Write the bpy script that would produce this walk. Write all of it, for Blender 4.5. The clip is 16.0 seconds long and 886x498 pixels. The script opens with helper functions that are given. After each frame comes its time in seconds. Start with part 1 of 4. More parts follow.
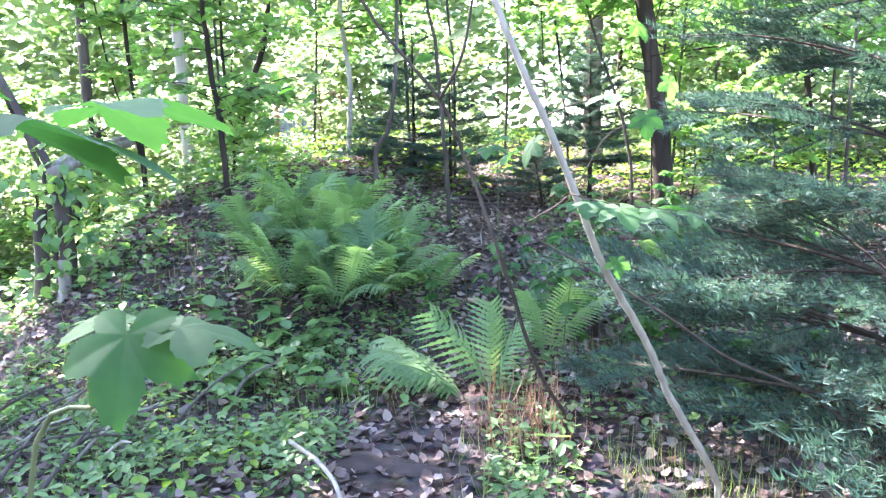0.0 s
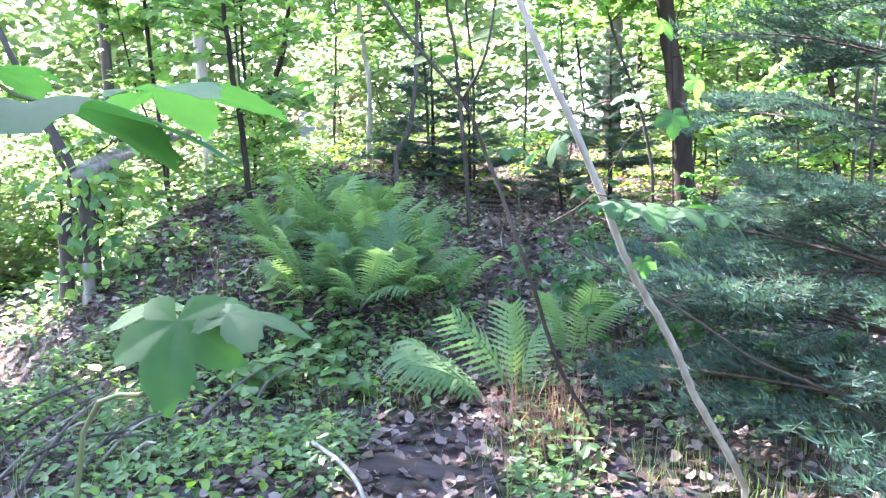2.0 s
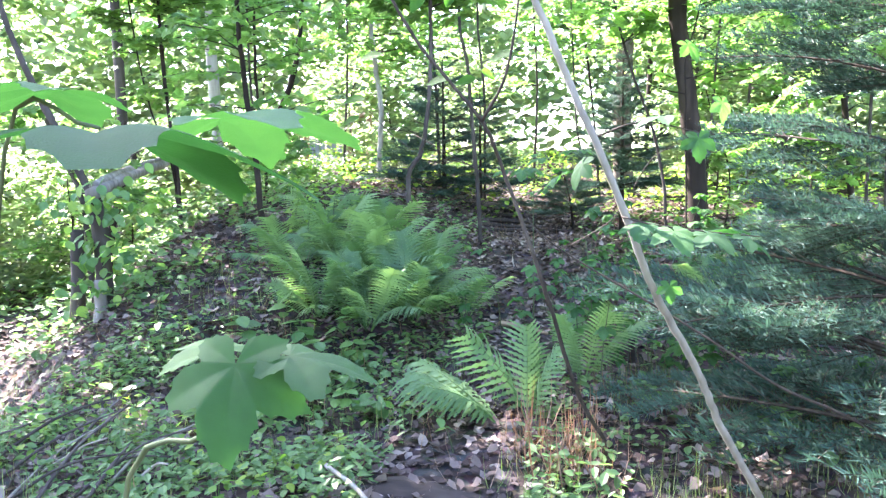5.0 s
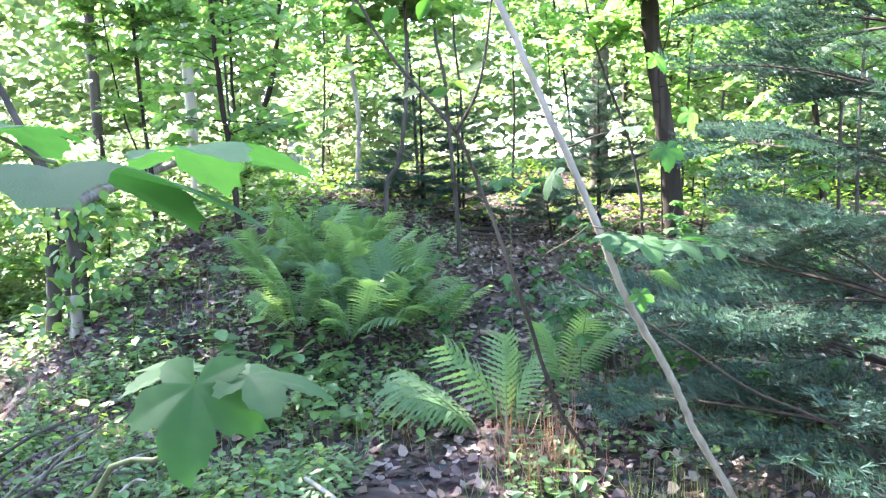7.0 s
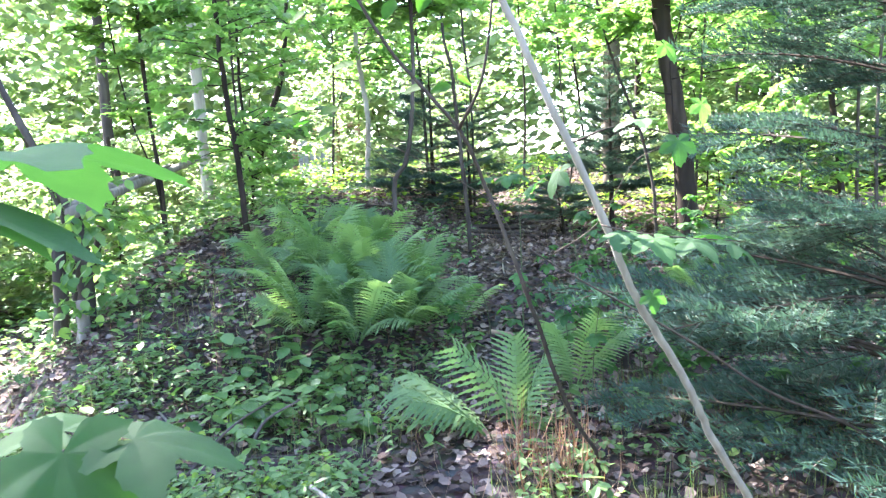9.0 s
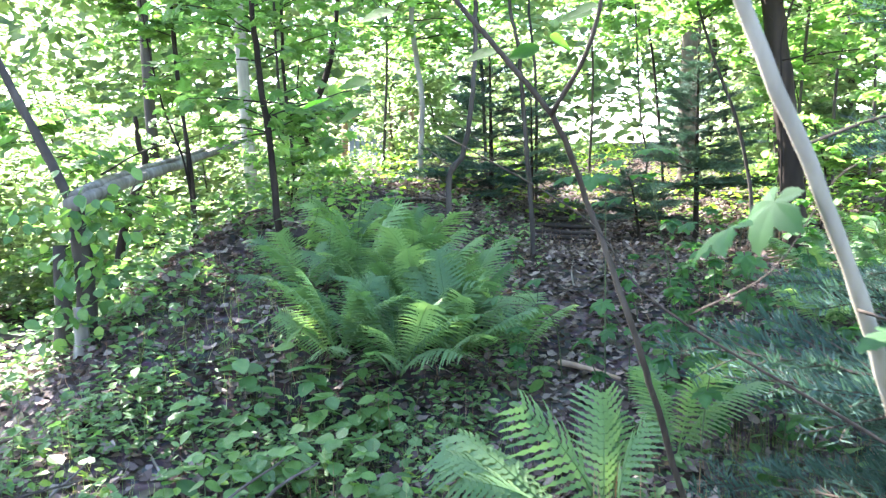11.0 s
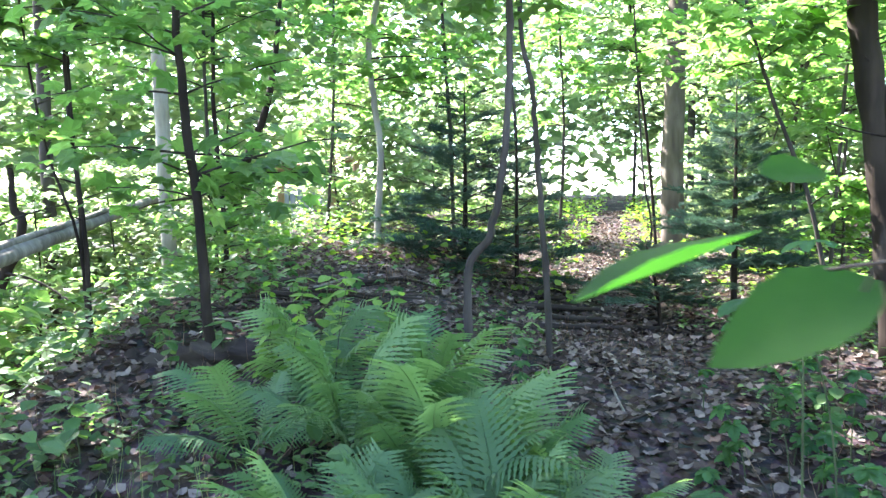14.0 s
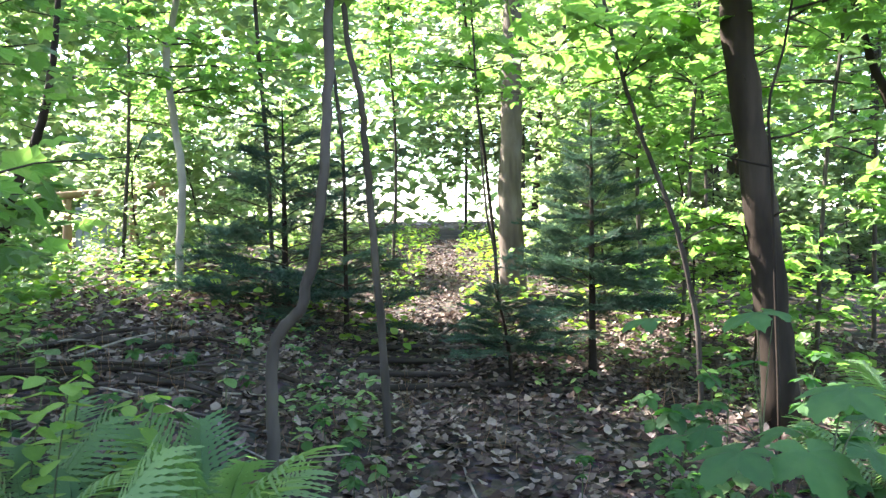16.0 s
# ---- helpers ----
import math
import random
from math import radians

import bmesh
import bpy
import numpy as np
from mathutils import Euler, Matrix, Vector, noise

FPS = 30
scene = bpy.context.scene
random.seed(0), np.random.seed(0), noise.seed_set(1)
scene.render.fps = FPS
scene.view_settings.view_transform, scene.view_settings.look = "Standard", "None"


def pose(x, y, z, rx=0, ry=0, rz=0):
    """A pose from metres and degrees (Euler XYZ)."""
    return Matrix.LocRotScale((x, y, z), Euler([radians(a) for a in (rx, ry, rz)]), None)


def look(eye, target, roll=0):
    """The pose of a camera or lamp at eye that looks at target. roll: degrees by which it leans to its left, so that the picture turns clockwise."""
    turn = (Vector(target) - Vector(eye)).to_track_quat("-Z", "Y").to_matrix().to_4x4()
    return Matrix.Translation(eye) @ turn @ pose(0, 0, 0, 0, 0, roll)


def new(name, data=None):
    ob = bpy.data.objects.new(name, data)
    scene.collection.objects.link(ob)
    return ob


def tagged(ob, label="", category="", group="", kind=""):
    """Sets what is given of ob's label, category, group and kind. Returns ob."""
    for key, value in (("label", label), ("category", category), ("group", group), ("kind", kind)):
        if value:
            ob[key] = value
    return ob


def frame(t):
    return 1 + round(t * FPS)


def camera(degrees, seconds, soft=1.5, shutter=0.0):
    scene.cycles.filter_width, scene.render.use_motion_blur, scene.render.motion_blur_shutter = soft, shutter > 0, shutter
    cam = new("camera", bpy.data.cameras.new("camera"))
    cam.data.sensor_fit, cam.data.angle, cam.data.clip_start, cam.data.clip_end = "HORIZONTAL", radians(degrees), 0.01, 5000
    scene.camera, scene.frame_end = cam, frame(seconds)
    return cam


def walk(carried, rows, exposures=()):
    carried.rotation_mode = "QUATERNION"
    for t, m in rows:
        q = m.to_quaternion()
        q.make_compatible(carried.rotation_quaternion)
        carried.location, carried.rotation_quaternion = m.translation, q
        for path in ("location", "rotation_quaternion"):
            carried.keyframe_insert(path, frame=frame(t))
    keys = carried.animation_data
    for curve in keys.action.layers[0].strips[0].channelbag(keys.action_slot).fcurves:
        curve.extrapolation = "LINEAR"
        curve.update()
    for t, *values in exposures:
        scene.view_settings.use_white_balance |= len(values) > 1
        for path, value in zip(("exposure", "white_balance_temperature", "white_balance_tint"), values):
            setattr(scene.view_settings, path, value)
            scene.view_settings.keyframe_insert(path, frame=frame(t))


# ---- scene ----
cam = camera(59.1, 16.0, soft=1.4, shutter=0.25)
METRES, EYE, TILT, LEAN, TURN = 4.5, 1.5, -8.0, 1.0, 0.0
ROWS = [
    (0.0, 0.0, 0.0, 0.0, 0.0, 0.0, -0.0),
    (0.5, -0.0013, -0.0021, 0.0002, 0.42, 0.04, -0.08),
    (1.0, -0.0002, -0.0022, 0.0, 0.45, 0.16, 0.12),
    (1.5, -0.0011, 0.0006, -0.0013, 0.87, 0.37, 0.11),
    (2.0, -0.0042, 0.0006, -0.0024, 1.33, 0.28, 0.09),
    (2.5, -0.0031, 0.0008, -0.0022, 1.14, 0.43, 0.2),
    (3.0, -0.0053, 0.0049, -0.0005, 1.27, 0.5, 0.41),
    (3.5, -0.0137, 0.0057, -0.0003, 2.11, 0.63, -0.16),
    (6.0, -0.0131, 0.0089, 0.0005, 1.48, 2.01, -0.67),
    (6.5, -0.0112, 0.0067, 0.0005, 0.61, 1.99, 0.11),
    (7.0, -0.0095, 0.0034, 0.0017, 0.47, 2.28, 0.5),
    (7.5, -0.0073, 0.0043, 0.0019, 0.48, 2.27, 1.3),
    (8.0, -0.0051, 0.005, 0.0033, 0.57, 2.3, 1.47),
    (10.5, 0.001, 0.1688, 0.0239, 4.58, 1.32, -0.07),
    (11.0, -0.0212, 0.2472, 0.0472, 5.3, 1.1, -0.52),
    (11.5, -0.0399, 0.3038, 0.0776, 3.76, 1.05, -0.71),
    (12.0, -0.0545, 0.3756, 0.0901, 3.5, 2.01, -1.47),
    (12.5, -0.0839, 0.4494, 0.1065, 3.66, 2.07, -0.81),
    (13.0, -0.1093, 0.5071, 0.1217, -0.74, 2.2, -0.31),
    (13.5, -0.1337, 0.5909, 0.1311, -2.24, 4.06, -0.62),
    (14.0, -0.1594, 0.6385, 0.138, -0.3, 4.67, -0.48),
    (14.5, -0.1788, 0.7328, 0.145, -5.26, 6.49, -0.13),
    (15.0, -0.1755, 0.8097, 0.1753, -10.95, 4.87, 1.09),
    (15.5, -0.1543, 0.8381, 0.1964, -12.51, 6.76, 1.52),
    (16.0, -0.1306, 0.8835, 0.1929, -12.51, 6.41, 1.55),
]
walk(cam, [(t, pose(0, 0, EYE, TILT, LEAN, TURN) @ pose(METRES * x, METRES * y, METRES * z, 90 + pitch, roll, yaw)) for t, x, y, z, yaw, pitch, roll in ROWS],
     exposures=[(0, 4.36, 5950, 27), (3.5, 4.36, 5950, 26), (6, 4.26, 6100, 22), (8, 4.26, 6100, 21), (12, 4.13, 6050, 16), (13.6, 4.08, 5950, 16), (14.5, 3.66, 5850, 16), (15, 4.02, 5700, 20), (15.5, 3.66, 5950, 19), (16, 3.6, 6350, 15)])

# ---- daylight ----
SUN_AZ, SUN_EL = radians(-50), radians(47)      # azimuth from +y towards +x
world = bpy.data.worlds.new("sky")
scene.world = world
world.use_nodes = True
sky = world.node_tree.nodes.new("ShaderNodeTexSky")
sky.sky_type, sky.sun_disc, sky.sun_elevation, sky.sun_rotation = "NISHITA", False, SUN_EL, SUN_AZ
world.node_tree.links.new(sky.outputs[0], world.node_tree.nodes["Background"].inputs[0])
world.node_tree.nodes["Background"].inputs[1].default_value = 0.13
sun_data = bpy.data.lights.new("sun", "SUN")
sun_data.energy, sun_data.angle, sun_data.color = 4.6, radians(0.53), (1.0, 0.93, 0.82)
sun = new("sun", sun_data)
to_sun = Vector((math.sin(SUN_AZ) * math.cos(SUN_EL), math.cos(SUN_AZ) * math.cos(SUN_EL), math.sin(SUN_EL)))
sun.matrix_world = look(to_sun * 60, (0, 0, 0))


# ---- materials ----
def nodes_of(name):
    m = bpy.data.materials.new(name)
    m.use_nodes = True
    return m, m.node_tree.nodes, m.node_tree.links, m.node_tree.nodes["Principled BSDF"]


def ramp(nt, stops):
    r = nt.nodes.new("ShaderNodeValToRGB")
    r.color_ramp.elements[0].position, r.color_ramp.elements[0].color = stops[0][0], (*stops[0][1], 1)
    r.color_ramp.elements[1].position, r.color_ramp.elements[1].color = stops[-1][0], (*stops[-1][1], 1)
    for p, c in stops[1:-1]:
        r.color_ramp.elements.new(p).color = (*c, 1)
    return r


def noise_node(nt, scale, detail=4, coords="Object", stretch=None):
    tc = nt.nodes.new("ShaderNodeTexCoord")
    n = nt.nodes.new("ShaderNodeTexNoise")
    n.inputs["Scale"].default_value, n.inputs["Detail"].default_value = scale, detail
    if stretch:
        mp = nt.nodes.new("ShaderNodeMapping")
        mp.inputs["Scale"].default_value = stretch
        nt.links.new(tc.outputs[coords], mp.inputs[0])
        nt.links.new(mp.outputs[0], n.inputs[0])
    else:
        nt.links.new(tc.outputs[coords], n.inputs[0])
    return n


def leaf_material(name, stops, glow, rough=0.5, through_share=0.45, per_object=False, gloss=0.3):
    """A leaf: reflects its own colour and lets yellower light through."""
    m, ns, ln, bsdf = nodes_of(name)
    if per_object:
        rnd = ns.new("ShaderNodeObjectInfo").outputs["Random"]
    else:
        rnd = ns.new("ShaderNodeNewGeometry").outputs["Random Per Island"]
    n = noise_node(m.node_tree, 3.0, 3)
    mix = ns.new("ShaderNodeMath")
    mix.operation = "MULTIPLY_ADD"
    mix.inputs[1].default_value = 0.55
    ln.new(rnd, mix.inputs[0])
    sc = ns.new("ShaderNodeMath")
    sc.operation = "MULTIPLY"
    sc.inputs[1].default_value = 0.45
    ln.new(n.outputs[0], sc.inputs[0])
    ln.new(sc.outputs[0], mix.inputs[2])
    r = ramp(m.node_tree, stops)
    ln.new(mix.outputs[0], r.inputs[0])
    fine = noise_node(m.node_tree, 90, 2)
    vary = ns.new("ShaderNodeMix")
    vary.data_type, vary.blend_type = "RGBA", "MULTIPLY"
    vary.inputs[0].default_value = 0.35
    ln.new(r.outputs[0], vary.inputs[6])
    ln.new(fine.outputs[0], vary.inputs[7])
    ln.new(vary.outputs[2], bsdf.inputs["Base Color"])
    bsdf.inputs["Roughness"].default_value = rough
    bsdf.inputs["Specular IOR Level"].default_value = gloss
    bump = ns.new("ShaderNodeBump")
    bump.inputs["Strength"].default_value = 0.25
    bump.inputs["Distance"].default_value = 0.004
    ln.new(fine.outputs[0], bump.inputs["Height"])
    ln.new(bump.outputs[0], bsdf.inputs["Normal"])
    tr = ns.new("ShaderNodeBsdfTranslucent")
    tint = ns.new("ShaderNodeMix")
    tint.data_type, tint.blend_type = "RGBA", "MULTIPLY"
    tint.inputs[0].default_value = 1.0
    tint.inputs[7].default_value = (*glow, 1)
    ln.new(r.outputs[0], tint.inputs[6])
    ln.new(tint.outputs[2], tr.inputs[0])
    sh = ns.new("ShaderNodeMixShader")
    sh.inputs[0].default_value = through_share
    ln.new(bsdf.outputs[0], sh.inputs[1])
    ln.new(tr.outputs[0], sh.inputs[2])
    ln.new(sh.outputs[0], ns["Material Output"].inputs[0])
    return m


def bark_material(name, stops, scale=9.0, stretch=(1, 1, 0.18), depth=0.012, rough=0.85):
    m, ns, ln, bsdf = nodes_of(name)
    n = noise_node(m.node_tree, scale, 8, stretch=stretch)
    big = noise_node(m.node_tree, 1.7, 4)
    add = ns.new("ShaderNodeMath")
    add.operation = "MULTIPLY_ADD"
    add.inputs[1].default_value = 0.6
    ln.new(n.outputs[0], add.inputs[0])
    half = ns.new("ShaderNodeMath")
    half.operation = "MULTIPLY"
    half.inputs[1].default_value = 0.4
    ln.new(big.outputs[0], half.inputs[0])
    ln.new(half.outputs[0], add.inputs[2])
    r = ramp(m.node_tree, stops)
    ln.new(add.outputs[0], r.inputs[0])
    ln.new(r.outputs[0], bsdf.inputs["Base Color"])
    bsdf.inputs["Specular IOR Level"].default_value = 0.12
    bsdf.inputs["Roughness"].default_value = rough
    b = ns.new("ShaderNodeBump")
    b.inputs["Strength"].default_value, b.inputs["Distance"].default_value = 0.9, depth
    ln.new(n.outputs[0], b.inputs["Height"])
    ln.new(b.outputs[0], bsdf.inputs["Normal"])
    return m


MAPLE = leaf_material("maple_leaf", [(0.25, (0.048, 0.10, 0.028)), (0.5, (0.075, 0.14, 0.042)), (0.75, (0.115, 0.185, 0.06))], (2.8, 3.0, 1.8), through_share=0.5)
CANOPY = leaf_material("canopy_leaf", [(0.25, (0.062, 0.10, 0.05)), (0.5, (0.10, 0.145, 0.078)), (0.78, (0.15, 0.185, 0.115))], (3.0, 2.95, 2.0), through_share=0.62)
HERB = leaf_material("herb_leaf", [(0.25, (0.05, 0.10, 0.035)), (0.5, (0.085, 0.15, 0.055)), (0.75, (0.13, 0.20, 0.08))], (2.0, 2.3, 1.2), through_share=0.35, gloss=0.22)
BRIGHT = leaf_material("bright_herb_leaf", [(0.25, (0.07, 0.14, 0.02)), (0.5, (0.11, 0.19, 0.028)), (0.75, (0.17, 0.24, 0.04))], (2.2, 2.4, 1.1), through_share=0.4)
FERN = leaf_material("fern_leaf", [(0.25, (0.062, 0.118, 0.055)), (0.5, (0.095, 0.16, 0.076)), (0.75, (0.14, 0.21, 0.10))], (2.3, 2.5, 1.2), through_share=0.35, per_object=True, gloss=0.15)
NEEDLE = leaf_material("spruce_needle", [(0.25, (0.028, 0.058, 0.046)), (0.5, (0.042, 0.08, 0.062)), (0.75, (0.064, 0.11, 0.084))], (1.5, 1.7, 1.2), through_share=0.22, per_object=True, gloss=0.1)
DRY_NEEDLE = leaf_material("dry_needle", [(0.25, (0.07, 0.06, 0.035)), (0.5, (0.11, 0.09, 0.06)), (0.75, (0.17, 0.14, 0.10))], (1.2, 1.1, 1.0), through_share=0.15, per_object=True, gloss=0.1)
LITTER = leaf_material("fallen_leaf", [(0.2, (0.03, 0.021, 0.018)), (0.42, (0.08, 0.058, 0.05)), (0.6, (0.145, 0.112, 0.098)), (0.84, (0.29, 0.24, 0.21))], (1.1, 0.95, 0.8), rough=0.8, through_share=0.12, gloss=0.08)
GRASS = leaf_material("grass_blade", [(0.25, (0.06, 0.11, 0.03)), (0.5, (0.10, 0.15, 0.05)), (0.75, (0.20, 0.20, 0.10))], (1.8, 1.9, 1.0), through_share=0.3, gloss=0.15)
STRAW = leaf_material("dry_stalk", [(0.25, (0.12, 0.06, 0.03)), (0.5, (0.20, 0.11, 0.06)), (0.75, (0.29, 0.19, 0.12))], (1.2, 1.0, 0.7), through_share=0.2)
MAPLE_ONE = leaf_material("maple_leaf_single", [(0.25, (0.018, 0.060, 0.018)), (0.5, (0.028, 0.082, 0.024)), (0.75, (0.05, 0.12, 0.036))], (2.5, 2.8, 1.2), rough=0.72, through_share=0.4, per_object=True)
HAZEL_ONE = leaf_material("hazel_leaf", [(0.25, (0.022, 0.062, 0.012)), (0.5, (0.03, 0.08, 0.016)), (0.75, (0.048, 0.105, 0.024))], (2.8, 3.3, 1.3), rough=0.65, through_share=0.6, per_object=True, gloss=0.12)
HERB_ONE = leaf_material("seedling_leaf", [(0.25, (0.045, 0.105, 0.03)), (0.5, (0.075, 0.15, 0.045)), (0.75, (0.12, 0.20, 0.06))], (2.0, 2.3, 1.2), rough=0.4, through_share=0.35, per_object=True)
BRIGHT_ONE = leaf_material("bright_seedling_leaf", [(0.25, (0.09, 0.17, 0.03)), (0.5, (0.13, 0.22, 0.04)), (0.75, (0.18, 0.27, 0.06))], (2.1, 2.3, 1.1), through_share=0.4, per_object=True)
FALLEN = leaf_material("single_fallen_leaf", [(0.2, (0.05, 0.035, 0.03)), (0.45, (0.12, 0.088, 0.075)), (0.65, (0.19, 0.15, 0.13)), (0.85, (0.32, 0.27, 0.23))], (1.1, 0.95, 0.8), rough=0.75, through_share=0.12, per_object=True, gloss=0.12)
BARK_DARK = bark_material("dark_bark", [(0.3, (0.007, 0.005, 0.004)), (0.5, (0.022, 0.016, 0.012)), (0.72, (0.058, 0.043, 0.033))])
BARK_GREY = bark_material("grey_bark", [(0.3, (0.018, 0.015, 0.013)), (0.5, (0.046, 0.038, 0.033)), (0.72, (0.105, 0.09, 0.079))])
BARK_MAPLE = bark_material("maple_bark", [(0.3, (0.045, 0.034, 0.028)), (0.5, (0.10, 0.08, 0.066)), (0.72, (0.19, 0.16, 0.135))])
BARK_PALE = bark_material("pale_bark", [(0.3, (0.12, 0.105, 0.085)), (0.5, (0.26, 0.235, 0.20)), (0.72, (0.42, 0.39, 0.34))], depth=0.006)
BARK_HAZEL = bark_material("hazel_bark", [(0.3, (0.10, 0.088, 0.07)), (0.5, (0.19, 0.17, 0.14)), (0.72, (0.30, 0.275, 0.235))], scale=22, depth=0.003)
BARK_TWIG = bark_material("twig_bark", [(0.3, (0.016, 0.012, 0.010)), (0.5, (0.038, 0.03, 0.024)), (0.72, (0.075, 0.06, 0.048))], scale=40, depth=0.002)
GREEN_STEM = bark_material("green_stem", [(0.3, (0.035, 0.045, 0.022)), (0.5, (0.06, 0.075, 0.035)), (0.72, (0.10, 0.11, 0.055))], scale=40, depth=0.001, rough=0.55)
DEADWOOD = bark_material("weathered_wood", [(0.3, (0.07, 0.06, 0.05)), (0.5, (0.16, 0.142, 0.125)), (0.72, (0.30, 0.275, 0.245))], scale=14, stretch=(1, 1, 0.08), depth=0.008)
LOGWOOD = bark_material("rotten_wood", [(0.3, (0.012, 0.009, 0.008)), (0.5, (0.03, 0.023, 0.02)), (0.72, (0.075, 0.06, 0.05))], scale=12, stretch=(0.15, 1, 1), depth=0.015)
RAILWOOD = bark_material("rail_wood", [(0.3, (0.12, 0.08, 0.05)), (0.5, (0.21, 0.145, 0.095)), (0.72, (0.32, 0.24, 0.17))], scale=10, stretch=(1, 1, 0.1), depth=0.004)
BOARD = bark_material("grey_board", [(0.3, (0.10, 0.105, 0.11)), (0.5, (0.18, 0.19, 0.20)), (0.72, (0.28, 0.29, 0.31))], scale=10, stretch=(1, 1, 0.1), depth=0.004)


def soil_material():
    m, ns, ln, bsdf = nodes_of("forest_soil")
    a = noise_node(m.node_tree, 0.9, 5)
    b = noise_node(m.node_tree, 14, 10)
    v = ns.new("ShaderNodeTexVoronoi")
    v.inputs["Scale"].default_value = 16
    ln.new(a.id_data.nodes[a.name].inputs[0].links[0].from_socket, v.inputs[0])
    mix = ns.new("ShaderNodeMix")
    mix.inputs[0].default_value = 0.5
    ln.new(a.outputs[0], mix.inputs[2])
    ln.new(b.outputs[0], mix.inputs[3])
    r = ramp(m.node_tree, [(0.3, (0.014, 0.010, 0.009)), (0.5, (0.038, 0.028, 0.024)), (0.7, (0.10, 0.076, 0.064))])
    ln.new(mix.outputs[0], r.inputs[0])
    tint = ns.new("ShaderNodeMix")
    tint.data_type, tint.blend_type = "RGBA", "OVERLAY"
    tint.inputs[0].default_value = 0.35
    ln.new(r.outputs[0], tint.inputs[6])
    ln.new(v.outputs["Color"], tint.inputs[7])
    sat = ns.new("ShaderNodeHueSaturation")
    sat.inputs["Saturation"].default_value = 0.75
    ln.new(tint.outputs[2], sat.inputs["Color"])
    ln.new(sat.outputs[0], bsdf.inputs["Base Color"])
    bsdf.inputs["Roughness"].default_value = 0.95
    bsdf.inputs["Specular IOR Level"].default_value = 0.08
    bp = ns.new("ShaderNodeBump")
    bp.inputs["Strength"].default_value, bp.inputs["Distance"].default_value = 1.0, 0.03
    ln.new(b.outputs[0], bp.inputs["Height"])
    ln.new(bp.outputs[0], bsdf.inputs["Normal"])
    return m


SOIL = soil_material()

# ---- mesh helpers ----
rng = np.random.default_rng(7)


def mesh_of(name, verts, tris, material, smooth=False):
    verts, tris = np.asarray(verts, np.float32), np.asarray(tris, np.int32)
    me = bpy.data.meshes.new(name)
    me.vertices.add(len(verts))
    me.vertices.foreach_set("co", verts.ravel())
    me.loops.add(len(tris) * 3)
    me.loops.foreach_set("vertex_index", tris.ravel())
    me.polygons.add(len(tris))
    me.polygons.foreach_set("loop_start", np.arange(len(tris), dtype=np.int32) * 3)
    me.polygons.foreach_set("use_smooth", np.full(len(tris), smooth))
    me.update(calc_edges=True)
    me.materials.append(material)
    return me


def part(name, mesh, parent, label="", m=None):
    ob = new(name, mesh)
    ob.parent = parent
    if m is not None:
        ob.matrix_basis = m
    return tagged(ob, label) if label else ob


def thing(name, label, category, at=(0, 0, 0), group="", kind="", data=None):
    ob = new(name, data)
    ob.location = at
    return tagged(ob, label, category, group, kind)


def join(pieces):
    vs, ts, n = [], [], 0
    for v, t in pieces:
        vs.append(np.asarray(v, float))
        ts.append(np.asarray(t, int) + n)
        n += len(v)
    return np.concatenate(vs), np.concatenate(ts)


def smooth_line(points, steps=6):
    p = np.asarray(points, float)
    if len(p) < 3:
        s = np.linspace(0, 1, steps + 1)[:, None]
        return p[0] * (1 - s) + p[-1] * s
    q = np.vstack([2 * p[0] - p[1], p, 2 * p[-1] - p[-2]])
    out = []
    for i in range(1, len(q) - 2):
        for k in range(steps):
            t = k / steps
            a, b, c, d = q[i - 1], q[i], q[i + 1], q[i + 2]
            out.append(0.5 * (2 * b + (c - a) * t + (2 * a - 5 * b + 4 * c - d) * t * t + (3 * b - a - 3 * c + d) * t ** 3))
    out.append(p[-1])
    return np.array(out)


def tube(points, r0, r1, sides=7, lump=0.06, flare=0.0):
    """A tapered, slightly uneven stem along points, closed at both ends."""
    p = np.asarray(points, float)
    n = len(p)
    d = np.gradient(p, axis=0)
    d /= np.linalg.norm(d, axis=1)[:, None] + 1e-9
    ref = np.array([0.31, 0.95, 0.05]) if abs(d[0, 2]) > 0.6 else np.array([0, 0, 1.0])
    u = np.cross(d, ref)
    u /= np.linalg.norm(u, axis=1)[:, None] + 1e-9
    w = np.cross(d, u)
    s = np.linspace(0, 1, n)
    rad = r0 + (r1 - r0) * s + flare * np.exp(-s * 14)
    ang = np.linspace(0, 2 * np.pi, sides, endpoint=False)
    rr = rad[:, None] * (1 + lump * rng.normal(size=(n, sides)))
    v = p[:, None, :] + rr[..., None] * (np.cos(ang)[None, :, None] * u[:, None, :] + np.sin(ang)[None, :, None] * w[:, None, :])
    v = v.reshape(-1, 3)
    t = []
    for i in range(n - 1):
        for k in range(sides):
            a, b = i * sides + k, i * sides + (k + 1) % sides
            t += [(a, b, b + sides), (a, b + sides, a + sides)]
    v = np.vstack([v, p[0], p[-1]])
    e = (n - 1) * sides
    for k in range(sides):
        t += [(len(v) - 2, (k + 1) % sides, k), (len(v) - 1, e + k, e + (k + 1) % sides)]
    return v, np.array(t)


